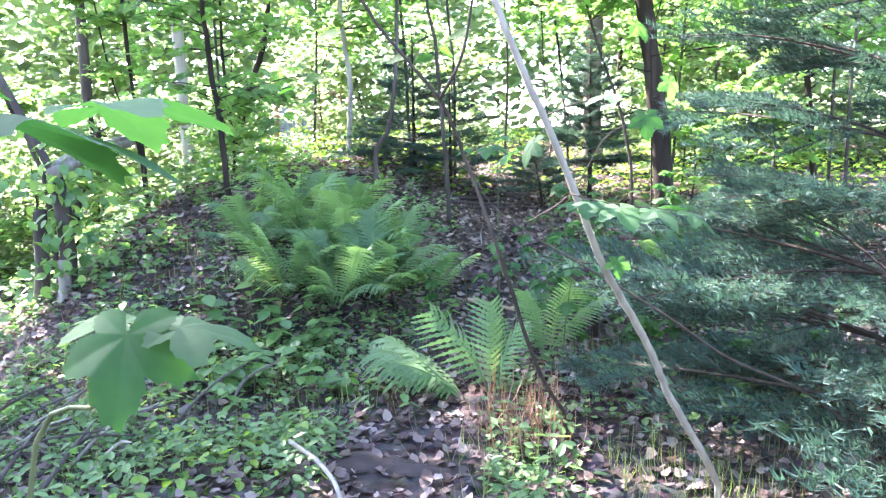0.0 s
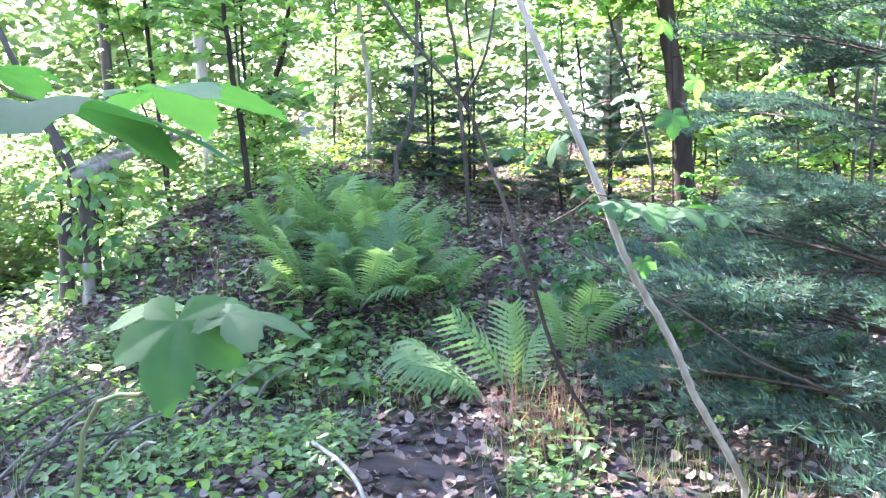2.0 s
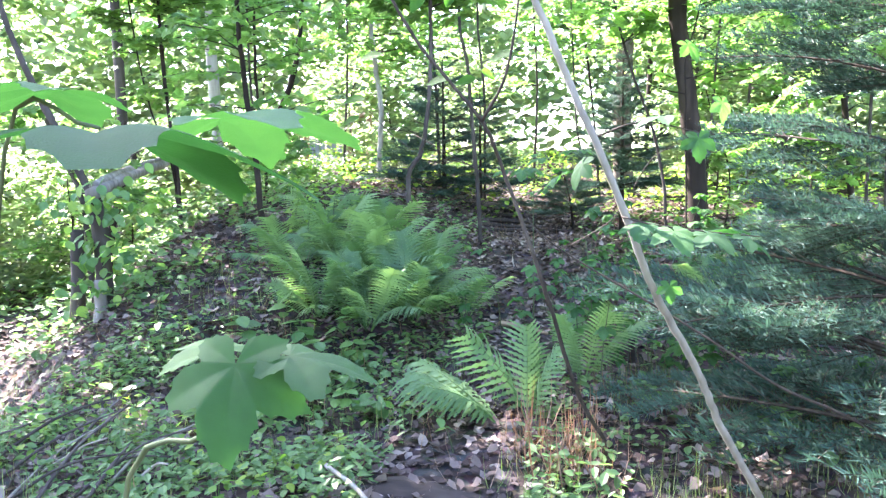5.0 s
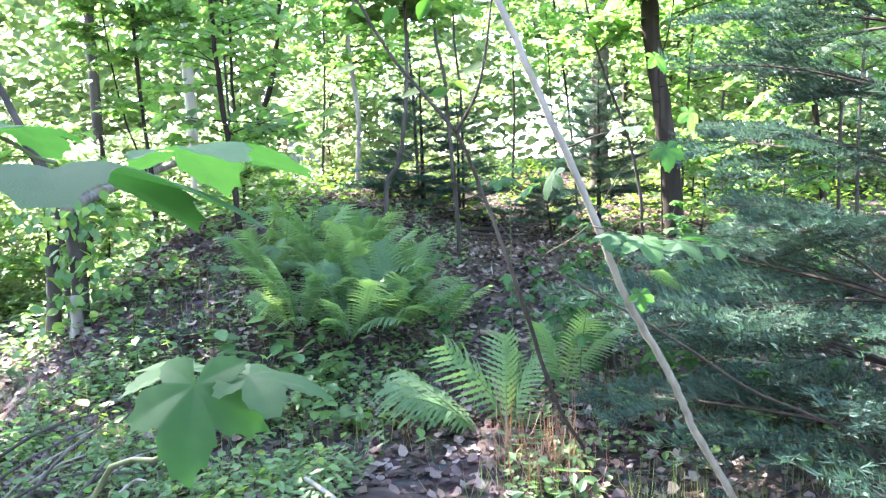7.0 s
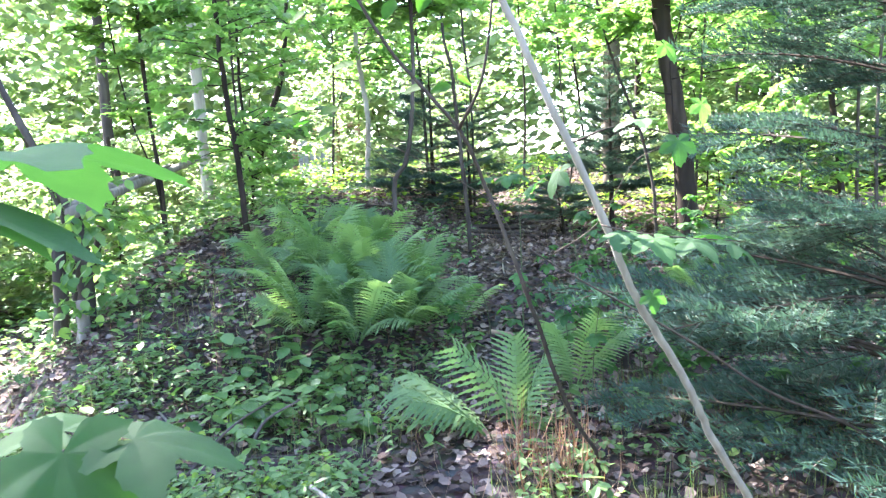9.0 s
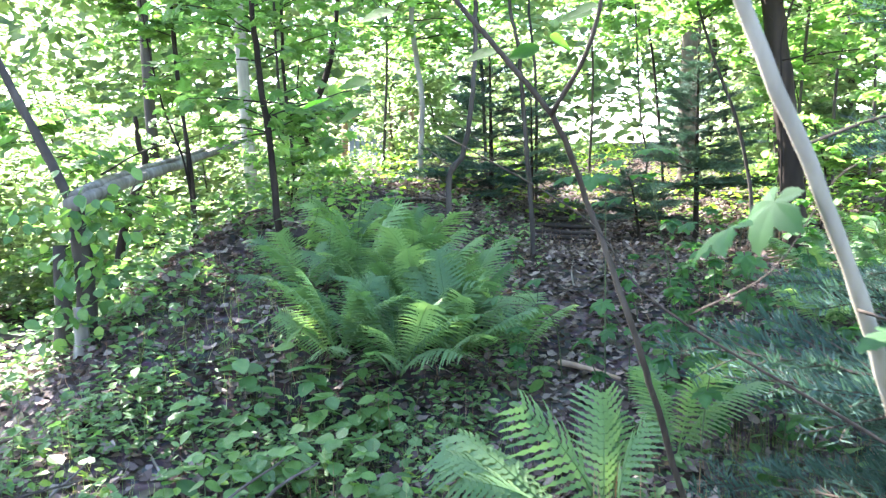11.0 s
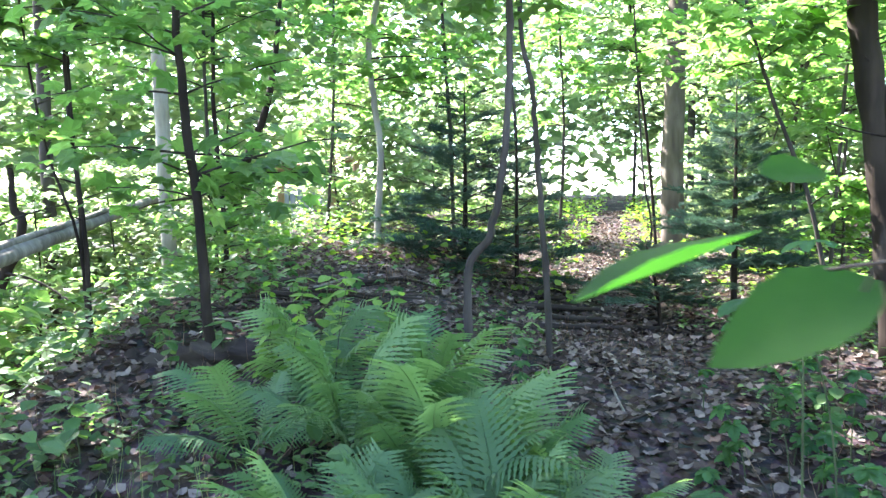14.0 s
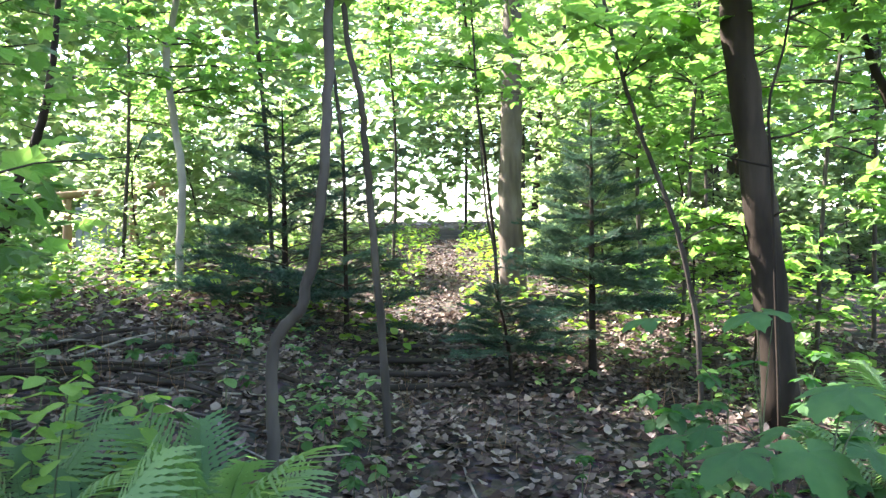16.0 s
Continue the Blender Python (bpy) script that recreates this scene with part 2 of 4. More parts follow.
def spread(template, at, right, ahead, size):
    """Copies of a small flat template (x to the right, y ahead, z up), one at each place."""
    tv, tt = template
    right, ahead = np.asarray(right, float), np.asarray(ahead, float)
    ahead = ahead / (np.linalg.norm(ahead, axis=1)[:, None] + 1e-9)
    up = np.cross(right, ahead)
    up /= np.linalg.norm(up, axis=1)[:, None] + 1e-9
    right = np.cross(ahead, up)
    size = np.asarray(size, float).reshape(-1, 1, 1)
    v = (tv[None, :, 0:1] * right[:, None] + tv[None, :, 1:2] * ahead[:, None] + tv[None, :, 2:3] * up[:, None]) * size + np.asarray(at)[:, None]
    n = len(v)
    t = tt[None] + (np.arange(n) * len(tv))[:, None, None]
    return v.reshape(-1, 3), t.reshape(-1, 3)


def fan(outline, mid):
    """A leaf blade from its half-open outline, with a raised or sunken middle."""
    v = np.array([mid, *outline], float)
    n = len(outline)
    return v, np.array([(0, i, i % n + 1) for i in range(1, n + 1)])


def oval_leaf(width=0.36, curl=0.06, teeth=0):
    pts = []
    n = 4 + teeth
    for side in (1, -1):
        ss = np.linspace(0, 1, n + 1)
        ss = ss[:-1] if side > 0 else ss[::-1][:-1]
        for i, s in enumerate(ss):
            w = width * math.sin(math.pi * s ** 0.8) ** 0.85 * (1 - 0.08 * (i % 2 if teeth else 0))
            pts.append((side * w, s, curl * (w / width) ** 2 - 0.10 * s * s))
    return fan(pts, (0, 0.5, -0.06))


def maple_leaf():
    """Five pointed lobes round the stalk, in few faces."""
    ang = [-155, -118, -92, -60, -33, 0, 33, 60, 92, 118, 155]
    rad = [0.34, 0.62, 0.52, 0.84, 0.62, 1.0, 0.62, 0.84, 0.52, 0.62, 0.34]
    pts = []
    for i, (a, r) in enumerate(zip(ang, rad)):
        aa = radians(a)
        pts.append((r * math.sin(aa), r * math.cos(aa), -0.16 * r * r + (0.07 if i % 2 == 0 else -0.03)))
    return fan(pts, (0, 0.0, 0.02))


def maple_leaf_fine(droop=0.34, twist=0.12):
    """A maple leaf with toothed lobes, veins sunk between softly arched fields, and tips that hang."""
    lobes = [(-122, 0.58), (-62, 0.86), (0, 1.0), (62, 0.84), (122, 0.56)]
    turns = np.linspace(-164, 164, 83)
    rings = (0.3, 0.62, 0.86, 1.0)
    v, t = [(0.0, 0.0, 0.0)], []
    for g in rings:
        for i, a in enumerate(turns):
            off, length = min((abs(a - c) / 31, l) for c, l in lobes)
            edge = length * (1 - 0.36 * min(off, 1.4) ** 1.05)
            if g == 1.0:
                edge *= 1 + (0.045 if i % 3 == 1 else -0.03)
            r = g * edge
            z = 0.16 * r * min(off, 1) * (1 - 0.5 * r) - droop * r * r + 0.03 * math.sin(3 * radians(a) + 2 * r) * r
            x, y = r * math.sin(radians(a)), r * math.cos(radians(a))
            v.append((x, y, z + twist * x * y))
    n = len(turns)
    for i in range(n - 1):
        t.append((0, 1 + i, 2 + i))
        for k in range(len(rings) - 1):
            a = 1 + k * n + i
            t += [(a, a + n, a + n + 1), (a, a + n + 1, a + 1)]
    return np.array(v), np.array(t)


OVAL, SLIM, MAPLE_LEAF, MAPLE_FINE, OVAL_FINE = oval_leaf(), oval_leaf(0.24, 0.05), maple_leaf(), maple_leaf_fine(), oval_leaf(0.4, 0.05, 7)
DIAMOND = (np.array([(0, 0, 0), (0.33, 0.45, 0.06), (0, 1, -0.08), (-0.33, 0.45, 0.06)]), np.array([(0, 1, 2), (0, 2, 3)]))
STAR = (np.array([(0, 0, 0), (0.5, 0.1, -0.05), (0.27, 0.42, 0.04), (0.42, 0.78, -0.06), (0, 1, -0.12), (-0.42, 0.78, -0.06), (-0.27, 0.42, 0.04), (-0.5, 0.1, -0.05)]),
        np.array([(0, 1, 2), (2, 3, 4), (0, 2, 4), (0, 4, 6), (6, 4, 5), (0, 6, 7)]))
CURLED = (np.array([(0, 0, 0.12), (0.34, 0.28, 0.02), (0.30, 0.7, 0.10), (0, 1, 0.22), (-0.30, 0.66, 0.03), (-0.36, 0.25, 0.12), (0, 0.5, 0)]),
          np.array([(6, 0, 1), (6, 1, 2), (6, 2, 3), (6, 3, 4), (6, 4, 5), (6, 5, 0)]))


def flat_turns(n, tilt=0.35):
    """Random leaf directions, lying within about tilt of level."""
    a = rng.uniform(0, 2 * np.pi, n)
    ahead = np.stack([np.cos(a), np.sin(a), rng.normal(0, tilt, n)], 1)
    right = np.stack([np.sin(a), -np.cos(a), rng.normal(0, tilt, n)], 1)
    return right, ahead


# ---- ground ----
def step(a):
    a = np.clip(a, 0, 1)
    return a * a * (3 - 2 * a)


def height(x, y):
    """The lie of the land: a gentle rise along the way, a low bank beside it, and a fall to the valley side."""
    x, y = np.asarray(x, float), np.asarray(y, float)
    z = np.interp(y, [3.4, 4.2, 5, 6, 7, 8.4, 10, 12, 14.6, 20, 30, 60], [0.05, 0.07, 0.12, 0.25, 0.44, 0.58, 0.63, 0.74, 0.84, 1.3, 1.7, 2.4])
    rim = 0.3 + 0.1 * np.clip(y - 8, 0, 5)
    z = z + 0.42 * step((rim - x) / 1.8) * step((y - 4.3) / 2.0)
    z = z + 0.12 * np.exp(-((x - 2.3) ** 2 + (y - 8.0) ** 2) / 0.7)
    e = -2.3 - 0.06 * np.clip(y - 5, 0, 30)
    z = z - 1.1 * step((e - x) / 2.0) - 0.15 * np.clip(e - 2 - x, 0, 30)
    z = z + 0.03 * np.sin(2.1 * x + 0.7) * np.sin(1.7 * y + 0.4) + 0.015 * np.sin(4.3 * x - 1.1) * np.sin(3.9 * y + 2.0)
    return z


def ground():
    near = np.arange(-7, 7.01, 0.12)
    far = np.array([8, 10, 13, 17, 23, 32, 50, 90, 180, 400])
    xs = np.concatenate([-far[::-1], near, far])
    ys = np.unique(np.concatenate([-far[::-1], np.arange(-7, 20.01, 0.12), far[far > 21] + 0.0]))
    gx, gy = np.meshgrid(xs, ys)
    z = height(gx, gy)
    inside = (abs(gx) < 8) & (gy > -6) & (gy < 21)
    z = z + np.where(inside, rng.normal(0, 0.008, z.shape), 0)
    v = np.stack([gx, gy, z], -1).reshape(-1, 3)
    ny, nx = gx.shape
    i = (np.arange(ny - 1)[:, None] * nx + np.arange(nx - 1)[None]).ravel()
    t = np.concatenate([np.stack([i, i + 1, i + nx + 1], 1), np.stack([i, i + nx + 1, i + nx], 1)])
    return thing("ground", "dark forest soil rising to a low bank", "ground", kind="structure", data=mesh_of("ground", v, t, SOIL, True))


GROUND = ground()


def path_line(y):
    """The trodden way up the bank: its middle at each y."""
    y = np.asarray(y, float)
    return np.interp(y, [2, 4, 5.5, 8, 10.2, 13, 20, 30], [-0.3, -0.1, 0.3, 0.65, 0.8, 1.35, 3.0, 5.6])


# ---- trees and shrubs ----
def crown_leaves(line, n_boughs, reach, lo, hi, per_bough, leaf, size, droop=0.15, spread_w=0.28, lean=None):
    """Boughs from a stem, with leaves in level sprays along them. Gives bough pieces and leaf pieces."""
    wood, at, right, ahead, sizes = [], [], [], [], []
    n = len(line)
    for _ in range(n_boughs):
        f = rng.uniform(lo, hi)
        p = line[int(f * (n - 1))]
        a = rng.uniform(0, 2 * np.pi)
        if lean is not None and rng.random() < 0.6:
            a = lean + rng.normal(0, 0.6)
        length = reach * rng.uniform(0.55, 1.1) * (1.15 - 0.5 * (f - lo) / max(hi - lo, 0.01))
        way = np.array([math.cos(a), math.sin(a), rng.uniform(0.0, 0.55)])
        s = np.linspace(0, 1, 6)[:, None]
        pts = p + way * s * length + np.array([0, 0, -droop]) * length * s * s + rng.normal(0, 0.02 * length, (6, 3)) * s
        wood.append(tube(pts, 0.003 + 0.005 * length, 0.002, 4))
        m = per_bough
        f2 = rng.uniform(0.15, 1.05, m)
        q = np.stack([np.interp(np.clip(f2, 0, 1), s[:, 0], pts[:, k]) for k in range(3)], 1)
        side = np.array([-math.sin(a), math.cos(a), 0])
        lat = rng.normal(0, spread_w * length, m) * (1.1 - 0.5 * f2)
        q = q + side * lat[:, None] + np.stack([rng.normal(0, 0.06, m), rng.normal(0, 0.06, m), rng.normal(0, 0.05 * length, m) - 0.05 * abs(lat)], 1)
        r_, a_ = flat_turns(m, 0.3)
        a_ = a_ + way[None] * 0.8
        at.append(q), right.append(r_), ahead.append(a_), sizes.append(rng.uniform(0.65, 1.25, m) * size)
    return wood, [spread(leaf, *four) for four in zip(at, right, ahead, sizes)]


def tree(name, label, category, points, r0, r1, bark, crown=None, material=None, group="", flare=0.0, sides=8, leaf=STAR, stubs=0):
    """points: the stem from its foot, in world places. crown: arguments for crown_leaves."""
    foot = np.array(points[0], float)
    ob = thing(name, label, category, tuple(foot), group)
    line = smooth_line(np.array(points, float) - foot, 7)
    line[0, 2] -= 0.12
    wob = rng.normal(0, r0 * (0.12 if r0 < 0.05 else 0.04), (len(line), 3))
    wob[:, 2] = 0
    line = line + wob
    wood = [tube(line, r0, r1, sides, 0.05, flare)]
    part("trunk", mesh_of("trunk", *wood[0], bark, True), ob)
    for _ in range(stubs):
        p = line[int(rng.uniform(0.15, 0.8) * (len(line) - 1))]
        a = rng.uniform(0, 2 * np.pi)
        q = p + np.array([math.cos(a), math.sin(a), 0.3]) * rng.uniform(0.08, 0.35)
        part("dead_twig", mesh_of("dead_twig", *tube(smooth_line([p, (p + q) / 2 + rng.normal(0, 0.01, 3), q], 2), 0.008, 0.003, 4), bark, True), ob)
    if crown:
        w, l = crown_leaves(line, leaf=leaf, **crown)
        if len(w) <= 40:
            for a, b in zip(w, l):
                bough = part("bough", mesh_of("bough", *a, BARK_TWIG, True), ob)
                tagged(part("foliage", mesh_of("foliage", *b, material or CANOPY), bough), kind="stuff")
        else:
            tagged(part("crown", mesh_of("crown", *join(l + w), material or CANOPY), ob), kind="stuff")
    return ob


def needle_bough(step_len, needle, twigs, seed):
    """A spruce bough of length 1 along +y: a woody axis, side twigs and rows of needles."""
    r = np.random.default_rng(seed)
    wood, at, rt, ah, sz = [], [], [], [], []

    def clothe(a, b):
        a, b = np.array(a), np.array(b)
        ln_ = np.linalg.norm(b - a)
        m = max(int(ln_ / step_len), 3)
        f = r.uniform(0, 1, m * 3)
        d = (b - a) / ln_
        side = np.cross(d, (0, 0, 1.0))
        side /= np.linalg.norm(side) + 1e-9
        ang = r.uniform(-0.5, np.pi + 0.5, m * 3)
        out = side[None] * np.cos(ang)[:, None] + np.array([0, 0, 1.0])[None] * np.sin(ang)[:, None] * 0.8
        at.append(a + d * (f * ln_)[:, None])
        ah.append(out + d[None] * 0.75)
        rt.append(np.tile(d, (m * 3, 1)) + r.normal(0, 0.3, (m * 3, 3)))
        sz.append(r.uniform(0.7, 1.2, m * 3) * needle)

    s = np.linspace(0, 1, 8)
    axis = np.stack([0.03 * np.sin(s * 5 + seed), s, 0.10 * s - 0.22 * s * s], 1)
    wood.append(tube(axis, 0.007, 0.002, 4))
    clothe(axis[4], axis[7])
    for i in range(twigs):
        f = 0.16 + 0.8 * i / twigs + r.uniform(-0.02, 0.02)
        p = np.array([np.interp(f, s, axis[:, k]) for k in range(3)])
        for sd in (-1, 1):
            if r.random() < 0.12:
                continue
            ln_ = (0.42 * (1 - f) + 0.10) * r.uniform(0.7, 1.15)
            q = p + np.array([sd * 0.80, 0.62, r.uniform(-0.28, 0.05)]) * ln_
            wood.append(tube([p, (p + q) / 2 + (0, 0, 0.01), q], 0.0022, 0.0012, 3))
            clothe(p + (q - p) * 0.12, q)
            if ln_ > 0.2:
                for g in (0.4, 0.65):
                    a0 = p + (q - p) * g
                    b0 = a0 + np.array([sd * 0.25, 0.95, r.uniform(-0.25, 0.05)]) * ln_ * 0.42
                    wood.append(tube([a0, b0], 0.0016, 0.001, 3))
                    clothe(a0, b0)
    blade = (np.array([(-0.065, 0, 0), (0.065, 0, 0), (0, 1, 0)]), np.array([(0, 1, 2)]))
    return join(wood), spread(blade, np.concatenate(at), np.concatenate(rt), np.concatenate(ah), np.concatenate(sz))


def bough_meshes(step_len, needle, twigs, material, seeds):
    made = []
    for sd in seeds:
        w, n = needle_bough(step_len, needle, twigs, sd)
        v, t = join([w, n])
        me = mesh_of("bough", v, t, material)
        me.materials.append(BARK_TWIG)
        idx = np.zeros(len(t), np.int32)
        idx[:len(w[1])] = 1
        me.polygons.foreach_set("material_index", idx)
        made.append(me)
    return made


BOUGH_NEAR = bough_meshes(0.0105, 0.040, 14, NEEDLE, (1, 2, 3))
BOUGH_FAR = bough_meshes(0.0125, 0.052, 12, NEEDLE, (4, 5))
BOUGH_DRY = bough_meshes(0.05, 0.035, 8, DRY_NEEDLE, (6, 7))


def spruce(label, foot, tall, wide, boughs, meshes, r0=0.03, lean=(0, 0), bare=0.12, dry=0.0, group="spruces", top=1.0, skirt=0.0, gap=None):
    ob = thing("spruce", label, "spruce tree", foot, group)
    line = smooth_line([(0, 0, -0.1), (lean[0] * 0.4, lean[1] * 0.4, tall * 0.5), (lean[0], lean[1], tall)], 8)
    part("trunk", mesh_of("trunk", *tube(line, r0, 0.004, 7, 0.05, r0 * 0.4), BARK_DARK, True), ob)
    for i in range(boughs):
        f = bare + (top - bare) * (i + rng.uniform(-0.3, 0.3)) / boughs
        f = min(max(f, bare), 0.985)
        k = int(f * (len(line) - 1))
        p = line[k]
        a = i * 2.39996 + rng.normal(0, 0.25)
        ln_ = wide * (1.04 - f) ** 0.75 * rng.uniform(0.75, 1.12) + skirt * max(0.0, 1 - f / 0.22)
        if gap and f < 0.42 and abs((math.degrees(a) + 90 - gap[0] + 180) % 360 - 180) < gap[1]:
            continue
        pitch = math.degrees(rng.normal(0.08 + 0.5 * f, 0.12))
        me = meshes[i % len(meshes)]
        if rng.random() < dry:
            me = BOUGH_DRY[i % 2]
        m = pose(p[0], p[1], p[2], pitch, rng.normal(0, 8), math.degrees(a)) @ Matrix.Diagonal((ln_, ln_, ln_, 1))
        part("bough", me, ob, m=m)
    return ob


def frond_mesh(name, seed, pairs=23, arch=0.45, width=0.17, blade=0.0145):
    """One fern frond of length 1 along +y, arching over, with toothed leaflets."""
    r = np.random.default_rng(seed)
    s = np.linspace(0, 1, 14)
    axis = np.stack([0.03 * np.sin(3 * s + seed), s * (1 - 0.12 * s), arch * (s - 0.85 * s * s)], 1)
    pieces = [tube(axis, 0.008, 0.002, 4)]
    for i in range(pairs):
        f = 0.14 + 0.85 * i / pairs
        p = np.array([np.interp(f, s, axis[:, k]) for k in range(3)])
        ln_ = width * 1.35 * (math.sin(math.pi * min(1, (0.10 + 0.9 * (1 - f)) ** 0.9)) ** 0.8) * r.uniform(0.85, 1.1) + 0.012
        for sd in (-1, 1):
            d = np.array([sd, 0.38 + 0.3 * f, -0.12 + r.normal(0, 0.09)])
            d /= np.linalg.norm(d)
            nrm = np.array([0, 1.0, 0]) - d * d[1]
            nrm /= np.linalg.norm(nrm)
            m = 5
            v = []
            for k in range(m * 2 + 1):
                g = k / (m * 2)
                w = blade * (1 - g) ** 0.6 * (1.3 if k % 2 else 0.55) + 0.0008
                c = p + d * ln_ * g + np.array([0, 0, -0.35 * ln_ * g * g])
                v += [c + nrm * w, c - nrm * w]
            t = []
            for k in range(m * 2):
                a = 2 * k
                t += [(a, a + 1, a + 3), (a, a + 3, a + 2)]
            pieces.append((np.array(v), np.array(t)))
    return mesh_of(name, *join(pieces), FERN)


FRONDS = [frond_mesh("frond", 11), frond_mesh("frond", 12, 21, 0.6, 0.19), frond_mesh("frond", 13, 24, 0.32, 0.16)]
FRONDS_OPEN = [frond_mesh("frond", 14, 14, 0.42, 0.19, 0.022), frond_mesh("frond", 15, 13, 0.5, 0.2, 0.023), frond_mesh("frond", 16, 15, 0.34, 0.18, 0.021)]


def fern(label, x, y, n, length, aim=None, wide=math.pi, rise=(20, 60), group="ferns", fronds=None):
    ob = thing("fern", label, "fern", (x, y, float(height(x, y))), group)
    for i in range(n):
        a = (i + rng.uniform(-0.3, 0.3)) / n * 2 * math.pi if aim is None else aim + rng.uniform(-wide, wide)
        L = length * rng.uniform(0.75, 1.15)
        m = pose(0.03 * math.cos(a), 0.03 * math.sin(a), 0.02, 0, 0, math.degrees(a) - 90) @ pose(0, 0, 0, rng.uniform(*rise), rng.normal(0, 14), 0) @ Matrix.Diagonal((L, L, L, 1))
        part("frond", (fronds or FRONDS)[i % 3], ob, m=m)
    return ob


def single(name, template, material):
    return mesh_of(name, *template, material, True)


LEAF_MAPLE = single("leaf", MAPLE_FINE, MAPLE_ONE)
LEAF_HAZEL = single("leaf", oval_leaf(0.31, 0.07, 7), HAZEL_ONE)
LEAF_HERB = single("leaf", OVAL_FINE, HERB_ONE)
LEAF_BRIGHT = single("leaf", OVAL_FINE, BRIGHT_ONE)


def leaf_on(ob, mesh, at, size, turn, droop=15.0, roll=0.0, label=""):
    """One leaf under a thing whose origin is at the world's: turn is its heading from +x, droop its fall from level, in degrees."""
    m = pose(*at, 0, 0, turn - 90) @ pose(0, 0, 0, -droop, roll, 0) @ Matrix.Diagonal((size, size, size, 1))
    return part("leaf", mesh, ob, label, Matrix.Translation(-ob.location) @ m)


def twig(ob, points, r0, r1, material=None, name="twig"):
    pts = smooth_line(np.array(points, float) - np.array(ob.location), 5)
    return part(name, mesh_of(name, *tube(pts, r0, r1, 5 if r0 < 0.03 else 10, 0.08), material or BARK_TWIG, True), ob)


def seedling(label, x, y, tall, pairs, size, mesh, lean=(0.0, 0.0), group="seedlings", stem=None, name="seedling"):
    """A soft upright stalk with opposite pairs of leaves."""
    z = float(height(x, y))
    ob = thing(name, label, "plant", (x, y, z), group)
    top = (x + lean[0], y + lean[1], z + tall)
    twig(ob, [(x, y, z - 0.03), (x + lean[0] * 0.3, y + lean[1] * 0.3, z + tall * 0.5), top], 0.004, 0.002, stem or GREEN_STEM, "stalk")
    a = rng.uniform(0, 360)
    for i in range(pairs):
        f = 0.35 + 0.65 * (i + 1) / pairs
        q = (x + lean[0] * f * f, y + lean[1] * f * f, z + tall * f)
        a += 90 + rng.uniform(-25, 25)
        for sd in (0, 180):
            leaf_on(ob, mesh, q, size * rng.uniform(0.75, 1.2), a + sd + rng.uniform(-15, 15), rng.uniform(-5, 35), rng.uniform(-20, 20))
    if pairs:
        leaf_on(ob, mesh, top, size, a + 60, 5)
    return ob


def pole(name, label, category, points, r0, r1, material, group="", sides=8, lump=0.08):
    """A lying or leaning piece of wood."""
    foot = np.array(points[0], float)
    return thing(name, label, category, tuple(foot), group, data=mesh_of(name, *tube(smooth_line(np.array(points, float) - foot, 6), r0, r1, sides, lump), material, True))

# ---- the trees that stand in the wood ----
tree("pine_tree", "tall dark rough-barked trunk with thin dead twigs", "tree", [(2.27, 7.98, 0.70), (2.2, 8.0, 1.5), (2.12, 8.0, 2.1), (2.0, 8.02, 3.05), (1.92, 8.08, 4.5), (1.87, 8.12, 5.9)], 0.098, 0.08, BARK_DARK, flare=0.012, sides=12, stubs=6,
     crown=dict(n_boughs=40, reach=2.2, lo=0.82, hi=1.0, per_bough=40, size=0.12))
tree("maple_tree", "brown-grey maple trunk with a torn strip of bark", "tree", [(2.79, 14.6, 0.80), (2.76, 14.62, 2.3), (2.8, 14.65, 3.7), (2.86, 14.7, 5.0), (2.9, 14.8, 7.0), (2.95, 14.9, 9.4)], 0.175, 0.10, BARK_MAPLE, flare=0.03, sides=12, stubs=4,
     crown=dict(n_boughs=56, reach=2.4, lo=0.35, hi=1.0, per_bough=50, size=0.12))
tree("maple_tree", "sunlit pale trunk forking above head height", "tree", [(-4.18, 13.0, 0.30), (-4.24, 13.02, 1.9), (-4.31, 13.05, 4.0), (-4.5, 13.15, 5.6), (-4.6, 13.3, 7.6)], 0.105, 0.06, BARK_PALE, flare=0.02, sides=10, stubs=4,
     crown=dict(n_boughs=50, reach=2.0, lo=0.68, hi=1.0, per_bough=50, size=0.12))
tree("maple_sapling", "slim dark sapling with leafy side sprays", "tree", [(-1.94, 7.07, 0.82), (-2.0, 7.14, 1.54), (-2.1, 7.22, 2.33), (-2.15, 7.27, 2.85), (-2.19, 7.39, 4.03)], 0.030, 0.018, BARK_DARK, group="maple saplings",
     crown=dict(n_boughs=26, reach=0.9, lo=0.30, hi=1.0, per_bough=18, size=0.10), material=MAPLE, leaf=MAPLE_LEAF)
tree("maple_sapling", "thin leafy sapling beside the broken trunk", "tree", [(-3.27, 8.6, 0.50), (-3.3, 8.6, 1.4), (-3.36, 8.62, 2.3), (-3.4, 8.64, 3.0), (-3.47, 8.7, 4.3)], 0.022, 0.012, BARK_DARK, group="maple saplings",
     crown=dict(n_boughs=14, reach=0.6, lo=0.68, hi=1.0, per_bough=20, size=0.10), material=MAPLE, leaf=MAPLE_LEAF)
